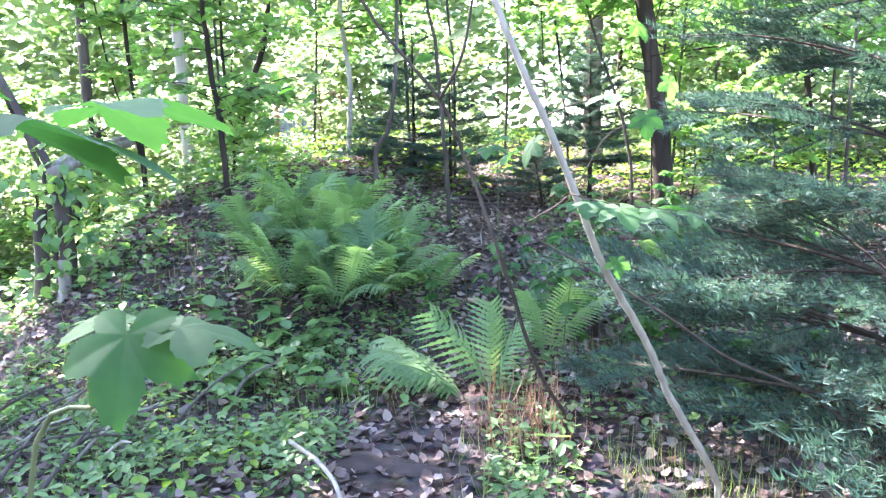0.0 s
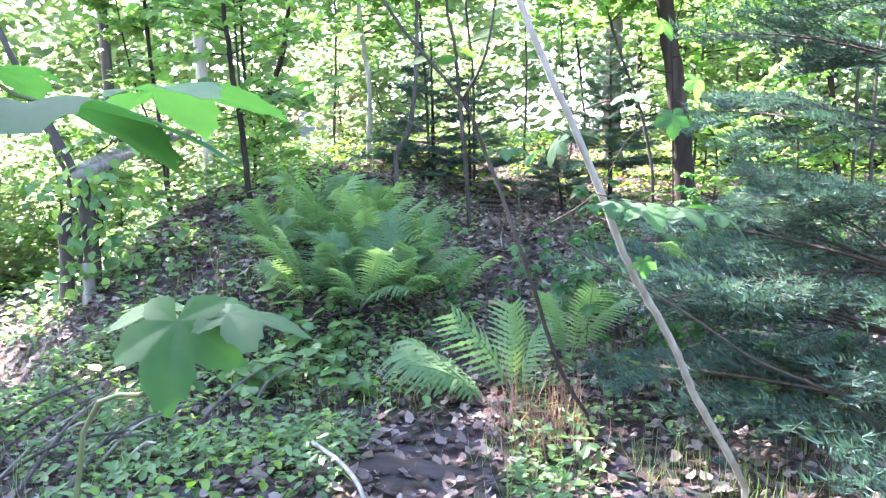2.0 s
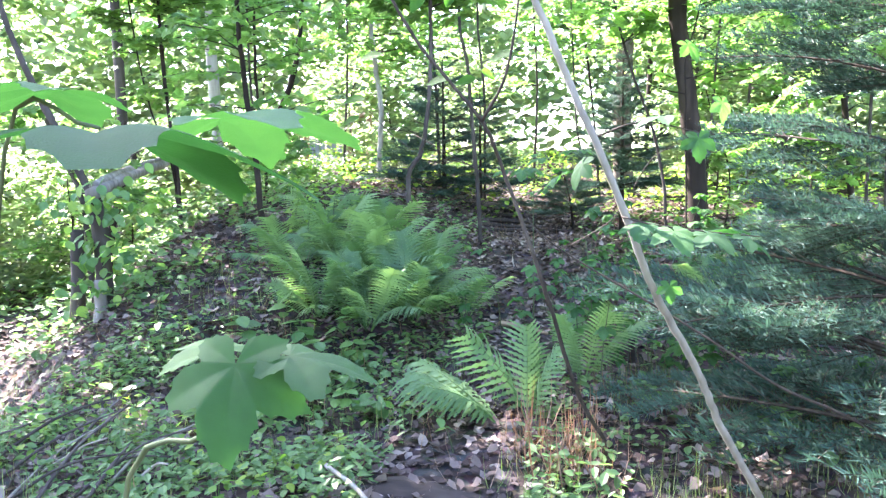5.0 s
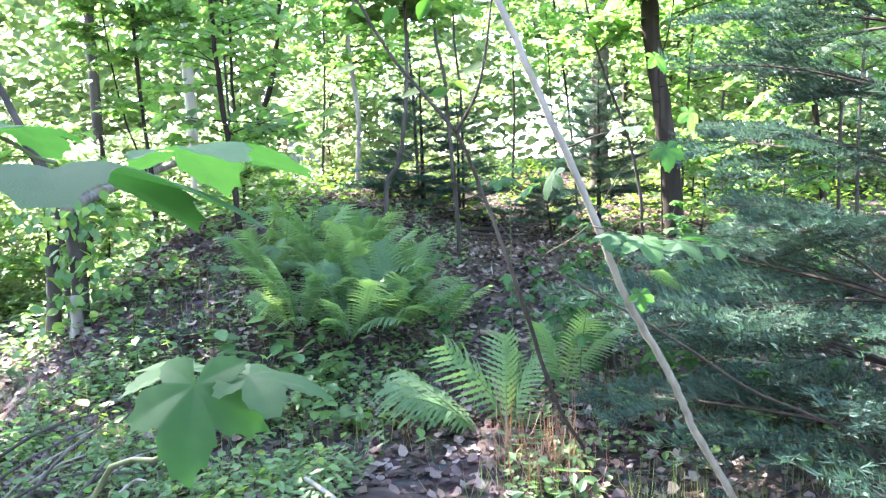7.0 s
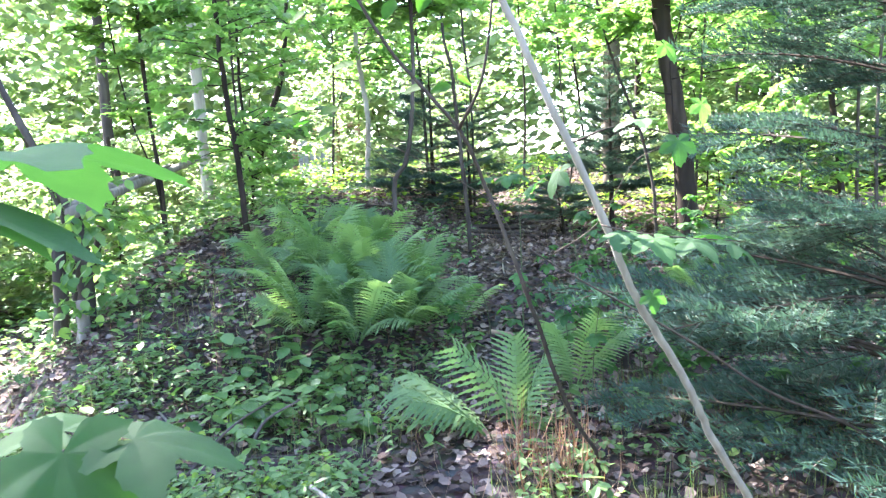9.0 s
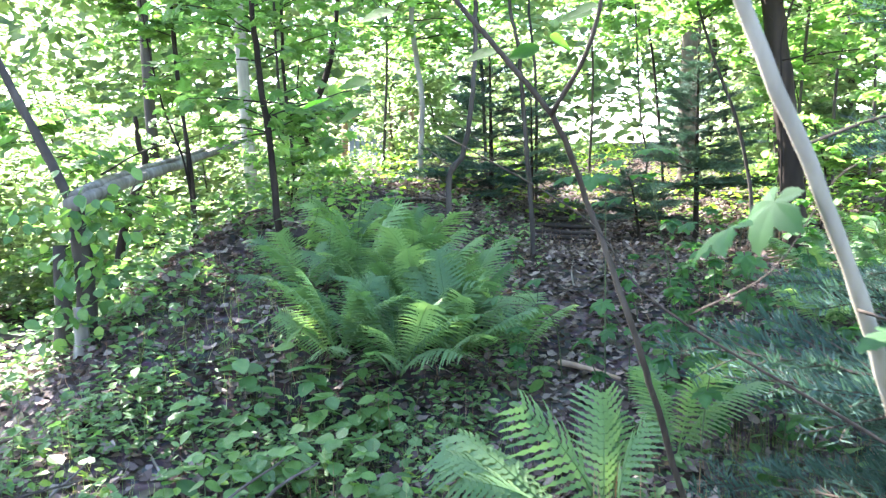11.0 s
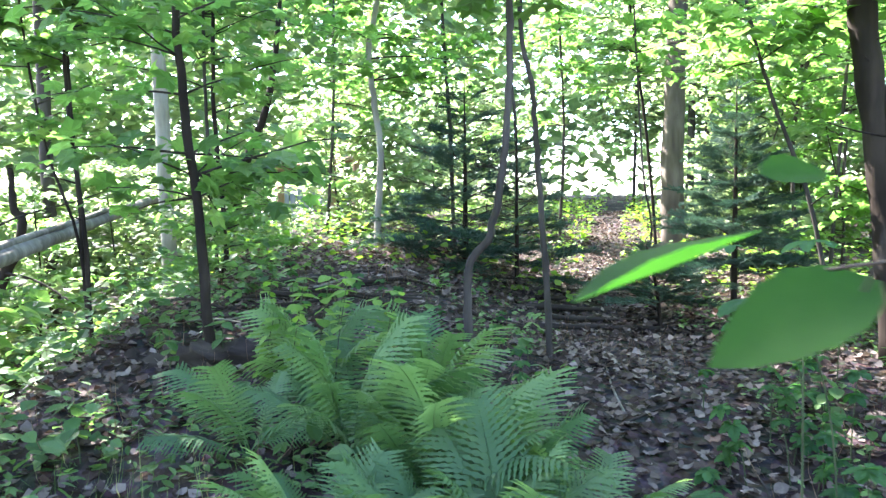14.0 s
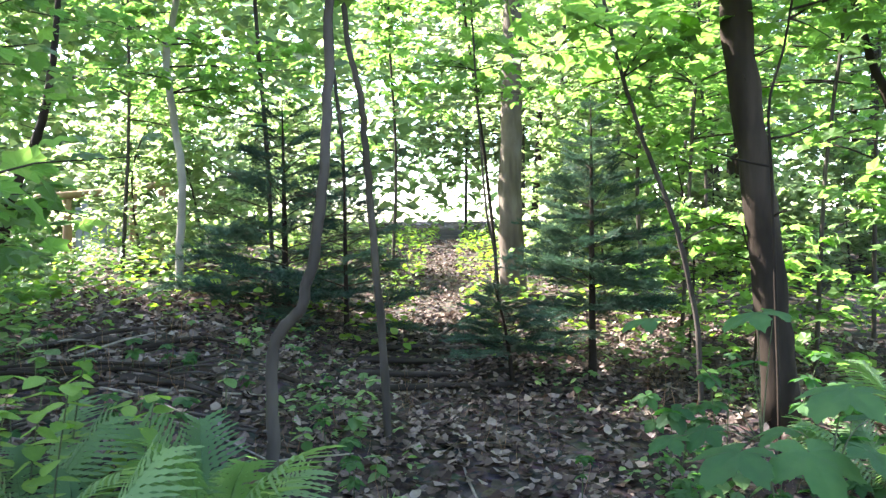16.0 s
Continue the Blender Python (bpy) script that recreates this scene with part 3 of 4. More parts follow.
tree("maple_sapling", "bent grey sapling curving up from the bank", "tree", [(-0.6, 6.72, 0.62), (-0.58, 6.74, 1.1), (-0.57, 6.75, 1.42), (-0.47, 6.73, 1.58), (-0.40, 6.72, 1.95), (-0.37, 6.74, 2.4), (-0.37, 6.76, 2.86), (-0.35, 6.8, 3.5)], 0.024, 0.014, BARK_GREY, group="maple saplings",
     crown=dict(n_boughs=18, reach=0.9, lo=0.84, hi=1.0, per_bough=30, size=0.11), material=MAPLE, leaf=MAPLE_LEAF)
tree("maple_sapling", "straight thin grey sapling on the bank", "tree", [(0.06, 8.4, 0.56), (0.03, 8.4, 1.2), (-0.02, 8.4, 1.88), (-0.05, 8.4, 2.3), (-0.07, 8.4, 2.56), (-0.14, 8.42, 2.9), (-0.15, 8.45, 3.5), (-0.14, 8.5, 4.4)], 0.025, 0.013, BARK_GREY, group="maple saplings",
     crown=dict(n_boughs=18, reach=0.9, lo=0.82, hi=1.0, per_bough=30, size=0.11), material=MAPLE, leaf=MAPLE_LEAF)
tree("birch_sapling", "slender pale sapling with yellow-green sprays", "tree", [(-1.48, 12.3, 1.2), (-1.42, 12.3, 2.3), (-1.5, 12.32, 3.1), (-1.54, 12.34, 3.6), (-1.43, 12.4, 4.3), (-1.4, 12.5, 6.2)], 0.045, 0.03, BARK_PALE, group="maple saplings",
     crown=dict(n_boughs=22, reach=1.4, lo=0.4, hi=1.0, per_bough=34, size=0.11), material=MAPLE, leaf=MAPLE_LEAF)
DEAD = tree("dead_shrub", "dark leaning dead stem with forked bare twigs", "dead tree", [(-3.95, 14.0, 0.2), (-3.48, 14.0, 2.2), (-3.16, 14.0, 3.01), (-3.0, 14.0, 3.8), (-2.9, 14.05, 4.9)], 0.075, 0.03, BARK_DARK, stubs=14)

spruce("young spruce with layered flat boughs", (1.77, 9.5, 0.50), 2.3, 1.05, 74, BOUGH_FAR, 0.036, bare=0.30)
spruce("young spruce with brown lower boughs", (-0.43, 11.7, float(height(-0.43, 11.7))), 2.1, 1.45, 56, BOUGH_FAR, 0.04, bare=0.10, dry=0.4)
spruce("young spruce with brown lower boughs", (0.1, 11.2, float(height(0.1, 11.2))), 1.7, 1.1, 38, BOUGH_FAR, 0.03, bare=0.08, dry=0.4)
spruce("small spruce seedling leaning over the path", (1.25, 9.8, 0.62), 0.78, 0.8, 40, BOUGH_FAR, 0.022, lean=(-0.16, 0.0), bare=0.3)
spruce("large near spruce with hanging blue-green boughs", (1.98, 3.4, float(height(1.98, 3.4))), 4.6, 1.5, 150, BOUGH_NEAR, 0.02, bare=0.02, lean=(-0.05, 0.1), skirt=0.4, gap=(214, 20))

# ---- leaning hazel stems close to the walker ----
HAZEL_PALE = tree("hazel_stem", "smooth pale leaning hazel stem", "shrub", [(1.01, 2.76, 0.19), (0.93, 2.67, 0.33), (0.74, 2.5, 0.64), (0.64, 2.42, 0.84), (0.47, 2.29, 1.12), (0.35, 2.22, 1.4), (0.21, 2.2, 1.72), (0.1, 2.17, 1.96), (-0.01, 2.2, 2.19)], 0.0135, 0.009, BARK_HAZEL, group="hazel stems")
HAZEL_DARK = tree("hazel_stem", "thin dark forked hazel stem", "shrub", [(0.56, 3.51, 0.2), (0.41, 3.33, 0.47), (0.27, 3.17, 0.88), (0.19, 3.1, 1.13), (0.08, 3.13, 1.44), (-0.01, 3.05, 1.65), (-0.23, 3.02, 1.92), (-0.37, 2.99, 2.15), (-0.51, 3.01, 2.36)], 0.010, 0.0055, BARK_TWIG, group="hazel stems")

twig(HAZEL_DARK, [(-0.01, 3.05, 1.65), (0.08, 2.96, 1.82), (0.13, 2.94, 2.12), (0.14, 2.92, 2.35)], 0.007, 0.003, name="fork")
tree("hazel_stem", "thin dark low branch arching over the path", "shrub", [(1.86, 2.81, 0.08), (1.41, 2.84, 0.49), (1.08, 2.91, 0.65), (0.85, 2.97, 0.81), (0.61, 2.98, 0.96), (0.33, 3.0, 1.13), (0.19, 3.06, 1.24), (0.07, 3.12, 1.4), (-0.28, 3.19, 1.61)], 0.0065, 0.0015, BARK_TWIG, group="hazel stems")
twig(HAZEL_DARK, [(-0.23, 3.02, 1.92), (-0.33, 3.13, 2.05), (-0.43, 3.27, 1.94), (-0.58, 3.19, 2.12)], 0.0018, 0.001)
twig(HAZEL_DARK, [(-0.25, 3.13, 1.52), (-0.39, 3.19, 1.63), (-0.5, 3.25, 1.74), (-0.54, 3.25, 1.69)], 0.0015, 0.0008)
twig(HAZEL_DARK, [(0.31, 3.0, 1.17), (0.47, 2.91, 1.29), (0.59, 2.89, 1.49), (0.68, 2.84, 1.55)], 0.0025, 0.0012)
twig(HAZEL_DARK, [(-0.50, 3.25, 1.74), (-0.53, 3.22, 1.71), (-0.56, 3.24, 1.70)], 0.0012, 0.0008)
for at_, s_, a_, d_, r_ in (((-0.39, 3.10, 1.915), 0.095, 190, 12, -36), ((-0.47, 3.18, 1.755), 0.09, 188, 8, -38), ((-0.51, 3.29, 1.69), 0.088, 195, 26, -30), ((-0.665, 3.22, 1.69), 0.078, 2, -26, -4), ((-0.545, 3.345, 1.742), 0.042, 10, -5, 40), ((-0.584, 3.188, 2.124), 0.09, 170, 25, -50),
                            ((-0.415, 3.193, 2.158), 0.09, 10, 25, 50), ((-0.107, 3.199, 2.183), 0.10, 260, 60, -20), ((0.117, 3.175, 1.927), 0.085, 185, 18, -34), ((-0.031, 3.164, 1.824), 0.085, 200, 20, -50),
                            ((-0.143, 3.40, 1.85), 0.10, 190, 14, -34), ((-0.008, 3.167, 1.85), 0.085, 20, 25, 55), ((0.223, 3.196, 2.118), 0.08, 200, 30, -50), ((-0.235, 3.195, 2.159), 0.10, 250, 55, -20), ((0.12, 3.35, 1.94), 0.10, 195, 14, -34)):
    leaf_on(HAZEL_DARK, LEAF_HAZEL, at_, s_, a_, d_, r_)

# maple sprays hanging on the pale stem
twig(HAZEL_PALE, [(0.36, 2.21, 1.34), (0.44, 2.16, 1.32), (0.58, 2.16, 1.3), (0.74, 2.21, 1.28)], 0.0028, 0.0014)
twig(HAZEL_PALE, [(0.29, 2.24, 1.56), (0.42, 2.24, 1.6), (0.59, 2.29, 1.57)], 0.003, 0.0015)
for at_, s_, a_, d_ in (((0.406, 2.163, 1.32), 0.085, 250, 12), ((0.478, 2.112, 1.307), 0.10, 280, 18), ((0.569, 2.112, 1.297), 0.095, 300, 14), ((0.685, 2.162, 1.281), 0.09, 330, 25),
                        ((0.67, 2.263, 1.296), 0.085, 60, 5), ((0.48, 2.243, 1.615), 0.09, 200, 3), ((0.588, 2.288, 1.554), 0.07, 270, 65), ((0.671, 2.35, 1.656), 0.06, 300, 70),
                        ((0.575, 2.366, 1.824), 0.06, 20, 40), ((0.253, 2.228, 1.486), 0.075, 200, 55), ((0.184, 2.174, 1.457), 0.07, 170, 30), ((0.491, 2.197, 1.147), 0.05, 270, 60)):
    leaf_on(HAZEL_PALE, LEAF_MAPLE, at_, s_, a_, d_)

# the maple shoot right before the eye at the start
SHOOT = thing("maple_shoot", "young maple shoot with broad drooping leaves", "plant", ((-0.291, 0.511, 1.252))[:2] + (0.05,), "maple shoots")
twig(SHOOT, [(-0.30, 0.50, 0.02), (-0.29, 0.50, 0.7), (-0.291, 0.511, 1.252), (-0.218, 0.48, 1.339), (-0.195, 0.464, 1.379)], 0.0026, 0.0016, GREEN_STEM, "stalk")
leaf_on(SHOOT, LEAF_MAPLE, (-0.195, 0.465, 1.385), 0.056, 265, 50)
leaf_on(SHOOT, LEAF_MAPLE, (-0.166, 0.475, 1.387), 0.052, 5, 4, 6)
leaf_on(SHOOT, LEAF_MAPLE, (-0.21, 0.495, 1.386), 0.045, 150, -10)
twig(SHOOT, [(-0.29, 0.50, 0.7), (-0.33, 0.45, 1.2), (-0.29, 0.416, 1.505), (-0.228, 0.387, 1.515)], 0.0016, 0.001, GREEN_STEM, "stalk")
leaf_on(SHOOT, LEAF_MAPLE, (-0.225, 0.377, 1.512), 0.10, 357, 0, -4)
leaf_on(SHOOT, LEAF_MAPLE, (-0.182, 0.419, 1.520), 0.07, 20, -4, -6)
leaf_on(SHOOT, LEAF_MAPLE, (-0.252, 0.399, 1.533), 0.06, 160, -4, 5)

# ---- broken trunk with its fallen top ----
BROKEN = thing("fallen_trunk", "broken pale trunk with its top resting on the stump", "fallen tree", (-2.86, 5.8, 0.3))
twig(BROKEN, [(-2.86, 5.8, 0.25), (-2.84, 5.82, 0.7), (-2.86, 5.84, 1.05), (-2.92, 5.88, 1.34)], 0.065, 0.055, BARK_GREY, "stump")
twig(BROKEN, [(-2.84, 5.70, 0.28), (-2.83, 5.72, 0.45), (-2.84, 5.74, 0.66)], 0.055, 0.04, DEADWOOD, "split_stub")
twig(BROKEN, [(-3.28, 6.2, 0.05), (-3.24, 6.2, 0.5), (-3.22, 6.2, 1.0)], 0.065, 0.05, BARK_GREY, "post")
twig(BROKEN, [(-2.86, 5.75, 1.30), (-3.02, 6.6, 1.39), (-3.24, 7.6, 1.46), (-3.6, 9.04, 1.53), (-3.7, 10.2, 1.66), (-3.76, 11.3, 1.80)], 0.054, 0.045, DEADWOOD, "fallen_top")
twig(BROKEN, [(-2.89, 5.85, 1.36), (-3.05, 6.65, 1.45), (-3.27, 7.65, 1.52), (-3.62, 9.1, 1.60), (-3.7, 10.0, 1.70)], 0.034, 0.02, DEADWOOD, "split_half")
twig(BROKEN, [(-3.0, 6.4, 1.48), (-3.15, 7.4, 1.66), (-3.3, 8.6, 1.78), (-3.2, 9.6, 1.98)], 0.009, 0.004, BARK_TWIG, "dead_twig")
twig(BROKEN, [(-2.94, 5.95, 1.25), (-3.2, 6.0, 1.75), (-3.43, 6.0, 2.25), (-3.62, 6.05, 2.75), (-3.7, 6.1, 3.3)], 0.034, 0.016, BARK_GREY, "side_stem")
for k in range(170):
    f_ = rng.random()
    q_ = np.array((-2.72, 5.75, 0.40)) * (1 - f_) + np.array((-2.82, 5.72, 1.40)) * f_ + rng.normal(0, 1, 3) * (0.16, 0.10, 0.08)
    leaf_on(BROKEN, LEAF_HERB if k % 5 else LEAF_BRIGHT, tuple(q_), 0.085 * rng.uniform(0.7, 1.3), rng.uniform(180, 360), rng.uniform(15, 75), rng.uniform(-30, 30))
pole("snag", "dark jagged dead snag", "dead tree", [(-4.3, 8.8, -0.1), (-4.12, 8.8, 0.9), (-3.85, 8.8, 1.55), (-3.9, 8.8, 1.72), (-3.92, 8.8, 2.02)], 0.06, 0.02, BARK_DARK, lump=0.18)
pole("dead_branch", "thin dead branch on the snag", "dead branch", [(-4.0, 8.78, 1.24), (-3.7, 8.7, 1.18), (-3.38, 8.6, 1.02)], 0.012, 0.006, BARK_DARK, "dead branches")
tree("maple_sapling", "thin leaning grey sapling by the slope", "tree", [(-3.16, 6.36, -0.49), (-3.24, 6.45, 0.44), (-3.32, 6.52, 1.2), (-3.5, 6.56, 1.66), (-3.68, 6.58, 2.02)], 0.03, 0.015, BARK_GREY, group="maple saplings",
     crown=dict(n_boughs=14, reach=0.7, lo=0.4, hi=1.0, per_bough=22, size=0.09), material=MAPLE, leaf=MAPLE_LEAF)
tree("maple_sapling", "thin dark sapling with sparse leaves", "tree", [(-3.18, 8.47, 0.53), (-3.33, 8.57, 1.51), (-3.57, 8.62, 2.21), (-3.75, 8.71, 3.17), (-3.86, 8.81, 4.18)], 0.012, 0.007, BARK_DARK, group="maple saplings",
     crown=dict(n_boughs=20, reach=0.6, lo=0.5, hi=1.0, per_bough=22, size=0.09), material=MAPLE, leaf=MAPLE_LEAF)

# ---- timber railing far off ----
RAIL = thing("timber_railing", "weathered timber railing beyond the bank", "railing", (-3.47, 16.45, 0.6))
twig(RAIL, [(-3.8, 16.15, 2.30), (-2.95, 16.85, 2.43), (-2.2, 17.5, 2.58)], 0.055, 0.055, RAILWOOD, "top_rail")
for px_, py_, top_ in ((-3.47, 16.45, 2.30), (-2.66, 17.1, 2.43), (-2.28, 17.5, 2.66)):
    twig(RAIL, [(px_, py_, float(height(px_, py_)) - 0.1), (px_ + 0.02, py_, top_)], 0.065, 0.06, RAILWOOD, "post")

# ---- maple shoots beside the path's end ----
for label_, foot_, leaves_ in (
        ("maple shoot with large blue-green leaves", (0.361, 5.21, 1.077), (((0.177, 5.21, 1.436), 0.10, 200, 10), ((0.287, 5.185, 1.434), 0.11, 260, 22), ((0.425, 5.259, 1.515), 0.11, 200, 6), ((0.35, 5.12, 1.448), 0.10, 320, 15), ((0.543, 5.333, 1.439), 0.10, 40, 0), ((0.39, 5.367, 1.419), 0.09, 120, 8))),
        ("pale-lit maple shoot over the litter", (0.17, 5.73, 0.43), (((0.005, 4.995, 0.939), 0.075, 200, 12), ((-0.197, 4.973, 0.853), 0.08, 190, 10), ((-0.279, 4.86, 0.791), 0.07, 185, 4), ((-0.098, 5.082, 0.87), 0.06, 30, 5))),
        ("pale-lit maple shoot over the litter", (0.52, 5.45, 0.36), (((0.338, 4.89, 0.698), 0.065, 230, 30), ((0.444, 4.898, 0.708), 0.06, 300, 30), ((0.327, 5.003, 0.822), 0.085, 250, 25), ((0.473, 4.789, 0.613), 0.07, 330, 8), ((0.661, 5.016, 0.739), 0.08, 10, 5))),
        ("maple shoot among bramble and herbs", (1.34, 5.87, 0.47), (((0.934, 4.766, 1.078), 0.075, 270, 50), ((0.783, 4.859, 1.096), 0.09, 190, 12), ((1.137, 4.668, 0.977), 0.09, 200, 8), ((0.753, 5.07, 1.202), 0.08, 200, 20), ((0.989, 4.542, 0.82), 0.08, 300, 10))),
        ("tall maple shoot with level leaves", (0.87, 5.965, 1.011), (((0.696, 5.918, 1.573), 0.11, 180, 8), ((0.803, 5.997, 1.568), 0.09, 330, 10), ((0.461, 6.072, 1.549), 0.09, 180, 5), ((0.502, 5.851, 1.29), 0.08, 200, 20), ((0.417, 5.869, 1.269), 0.08, 190, 8), ((0.738, 6.007, 1.426), 0.09, 90, 5)))):
    shoot = thing("maple_shoot", label_, "plant", (foot_[0], foot_[1], float(height(foot_[0], foot_[1]))), "maple shoots")
    mean_ = np.mean([l_[0] for l_ in leaves_], axis=0)
    hub_ = np.array([0.5 * (foot_[0] + mean_[0]), 0.5 * (foot_[1] + mean_[1]), min(l_[0][2] for l_ in leaves_) - 0.06])
    twig(shoot, [(foot_[0], foot_[1], float(height(foot_[0], foot_[1])) - 0.02), (0.7 * foot_[0] + 0.3 * hub_[0], 0.7 * foot_[1] + 0.3 * hub_[1], 0.5 * hub_[2] + 0.2), hub_], 0.005, 0.003, GREEN_STEM, "stalk")
    for at_, s_, a_, d_ in leaves_:
        twig(shoot, [hub_, (hub_ + np.array(at_)) / 2 + (0, 0, 0.03), at_], 0.002, 0.0012, GREEN_STEM, "leaf_stalk")
        leaf_on(shoot, LEAF_MAPLE, at_, s_, a_, d_)

for k in range(11):
    z_ = rng.uniform(0.8, 2.6)
    p_ = np.array(DEAD.location) + (0.10 * z_, 0, z_)
    w_ = np.array([rng.uniform(-0.5, 0.9), rng.uniform(-0.4, 0.4), rng.uniform(0.3, 1.0)]) * rng.uniform(0.5, 0.9)
    twig(DEAD, [p_, p_ + w_ * 0.5 + rng.normal(0, 0.05, 3), p_ + w_], 0.012, 0.004, BARK_DARK if k % 3 else BARK_PALE, "branch")

# ---- more slender stems ----
for label_, pts_, r_, bark_ in (
        ("slim grey sapling behind the spruces", [(0.18, 12.07, 1.26), (0.18, 12.11, 2.54), (0.1, 12.15, 3.46), (0.09, 12.18, 4.5), (0.09, 12.23, 5.89)], 0.022, BARK_GREY),
        ("slim grey sapling behind the spruces", [(-0.53, 12.75, 1.36), (-0.59, 12.8, 2.9), (-0.66, 12.85, 3.94), (-0.67, 12.88, 5.05), (-0.64, 12.92, 6.46)], 0.028, BARK_GREY),
        ("thin dark sapling beside the pale trunk", [(2.08, 12.91, 0.95), (1.96, 12.96, 2.29), (1.83, 13.03, 3.5), (1.72, 13.08, 4.49), (1.69, 13.13, 6.17)], 0.022, BARK_DARK),
        ("pale leaning sapling among spruce boughs", [(2.04, 8.44, 0.67), (2.01, 8.46, 1.23), (1.88, 8.51, 1.87), (1.69, 8.57, 2.41), (1.53, 8.62, 3.0), (1.4, 8.67, 3.75)], 0.018, BARK_GREY),
        ("thin twig-like sapling near the dark trunk", [(2.05, 7.69, 1.08), (2.03, 7.73, 2.0), (2.02, 7.74, 2.43), (2.1, 7.73, 2.73), (2.16, 7.73, 3.05), (2.21, 7.73, 3.59)], 0.009, BARK_DARK),
        ("leaning dark stem at the wood's edge", [(4.34, 9.09, 1.34), (4.15, 9.17, 2.43), (3.95, 9.23, 3.08), (3.82, 9.28, 3.65), (3.73, 9.33, 4.6)], 0.04, BARK_DARK),
        ("thin pale sapling behind ferns", [(0.83, 11.15, 0.32), (1.52, 11.29, 1.22), (1.47, 11.37, 2.12), (1.43, 11.5, 3.34), (1.38, 11.7, 5.21)], 0.014, BARK_GREY),
        ("thin dark sapling near the timber railing", [(-2.75, 10.39, 0.66), (-2.79, 10.45, 1.64), (-2.87, 10.5, 2.61), (-2.88, 10.57, 3.7), (-2.9, 10.65, 5.05)], 0.025, BARK_DARK),
        ("thin dark sapling on the slope", [(-3.21, 8.48, 0.58), (-3.26, 8.54, 1.51), (-3.37, 8.59, 2.4), (-3.41, 8.64, 3.21), (-3.44, 8.7, 4.22)], 0.018, BARK_DARK)):
    pts_[0] = (pts_[0][0], pts_[0][1], float(height(pts_[0][0], pts_[0][1])))
    tree("maple_sapling", label_, "tree", pts_, r_, r_ * 0.6, bark_, group="maple saplings", stubs=3,
         crown=dict(n_boughs=16, reach=0.9, lo=0.72, hi=1.0, per_bough=24, size=0.10), material=MAPLE, leaf=MAPLE_LEAF)

for bx, by, tall, r_ in ((-2.9, 10.6, 4.6, 0.020), (3.3, 11.6, 5.0, 0.024), (4.4, 12.8, 5.4, 0.024), (-2.4, 14.6, 5.6, 0.026), (3.6, 9.4, 4.6, 0.02), (3.0, 10.4, 4.8, 0.02), (4.1, 8.0, 4.6, 0.02), (5.4, 14.0, 6.0, 0.026), (1.2, 15.5, 5.8, 0.026), (5.2, 10.6, 5.0, 0.024)):
    z0 = float(height(bx, by))
    tree("maple_sapling", "slim young maple with broad level leaf sprays", "tree", [(bx, by, z0), (bx + rng.normal(0, 0.08), by, z0 + tall * 0.35), (bx + rng.normal(0, 0.15), by, z0 + tall * 0.7), (bx + rng.normal(0, 0.2), by, z0 + tall)], r_, r_ * 0.5, BARK_GREY, group="maple saplings", stubs=2,
         crown=dict(n_boughs=30, reach=1.25, lo=0.34, hi=1.0, per_bough=26, size=0.105), material=MAPLE, leaf=MAPLE_LEAF)

# grey boards seen through the stems
PANEL = thing("board_fence", "weathered grey upright boards beyond the railing", "fence", (-3.42, 18.9, 1.2))
board = bmesh.new()
bmesh.ops.create_cube(board, size=1.0, matrix=Matrix.Diagonal((0.11, 0.025, 1.1, 1)))
bmesh.ops.bevel(board, geom=board.edges[:], offset=0.004, segments=1, affect="EDGES")
board_mesh = bpy.data.meshes.new("board")
board.to_mesh(board_mesh)
board_mesh.materials.append(BOARD)
for k in range(7):
    part("board", board_mesh, PANEL, m=pose(-0.42 + 0.135 * k, 0.01 * (k % 2), 0.5 + 0.03 * ((k * 5) % 3), 0, rng.normal(0, 1.2), 8))

# ---- ferns ----
for fx, fy, n, L in ((-1.12, 5.45, 14, 0.60), (-0.78, 5.4, 15, 0.66), (-0.48, 5.65, 15, 0.66), (-0.72, 6.0, 15, 0.70), (-1.1, 6.15, 13, 0.62), (-1.5, 6.1, 9, 0.52), (-0.42, 6.2, 11, 0.66), (-0.8, 6.5, 11, 0.64), (-1.3, 6.6, 10, 0.58)):
    fern("lush green fern clump on the bank", fx, fy, n, L, rise=(14, 70))
fern("small fern with wide arching fronds", 0.10, 4.05, 6, 0.62, aim=math.radians(165), wide=0.75, rise=(16, 34), fronds=FRONDS_OPEN)
fern("fern frond standing upright by the stem", 0.25, 4.1, 4, 0.58, aim=math.radians(80), wide=1.4, rise=(55, 80), fronds=FRONDS_OPEN)
fern("small fern with wide arching fronds", 0.6, 4.65, 5, 0.55, rise=(40, 70))
for fx, fy, n, L in ((2.2, 7.1, 9, 0.6), (2.6, 6.7, 8, 0.6), (2.85, 7.7, 8, 0.6), (3.2, 7.1, 8, 0.6), (1.9, 6.4, 7, 0.5), (-0.1, 6.0, 6, 0.6)):
    fern("fern beside the dark trunk", fx, fy, n, L, rise=(25, 60))


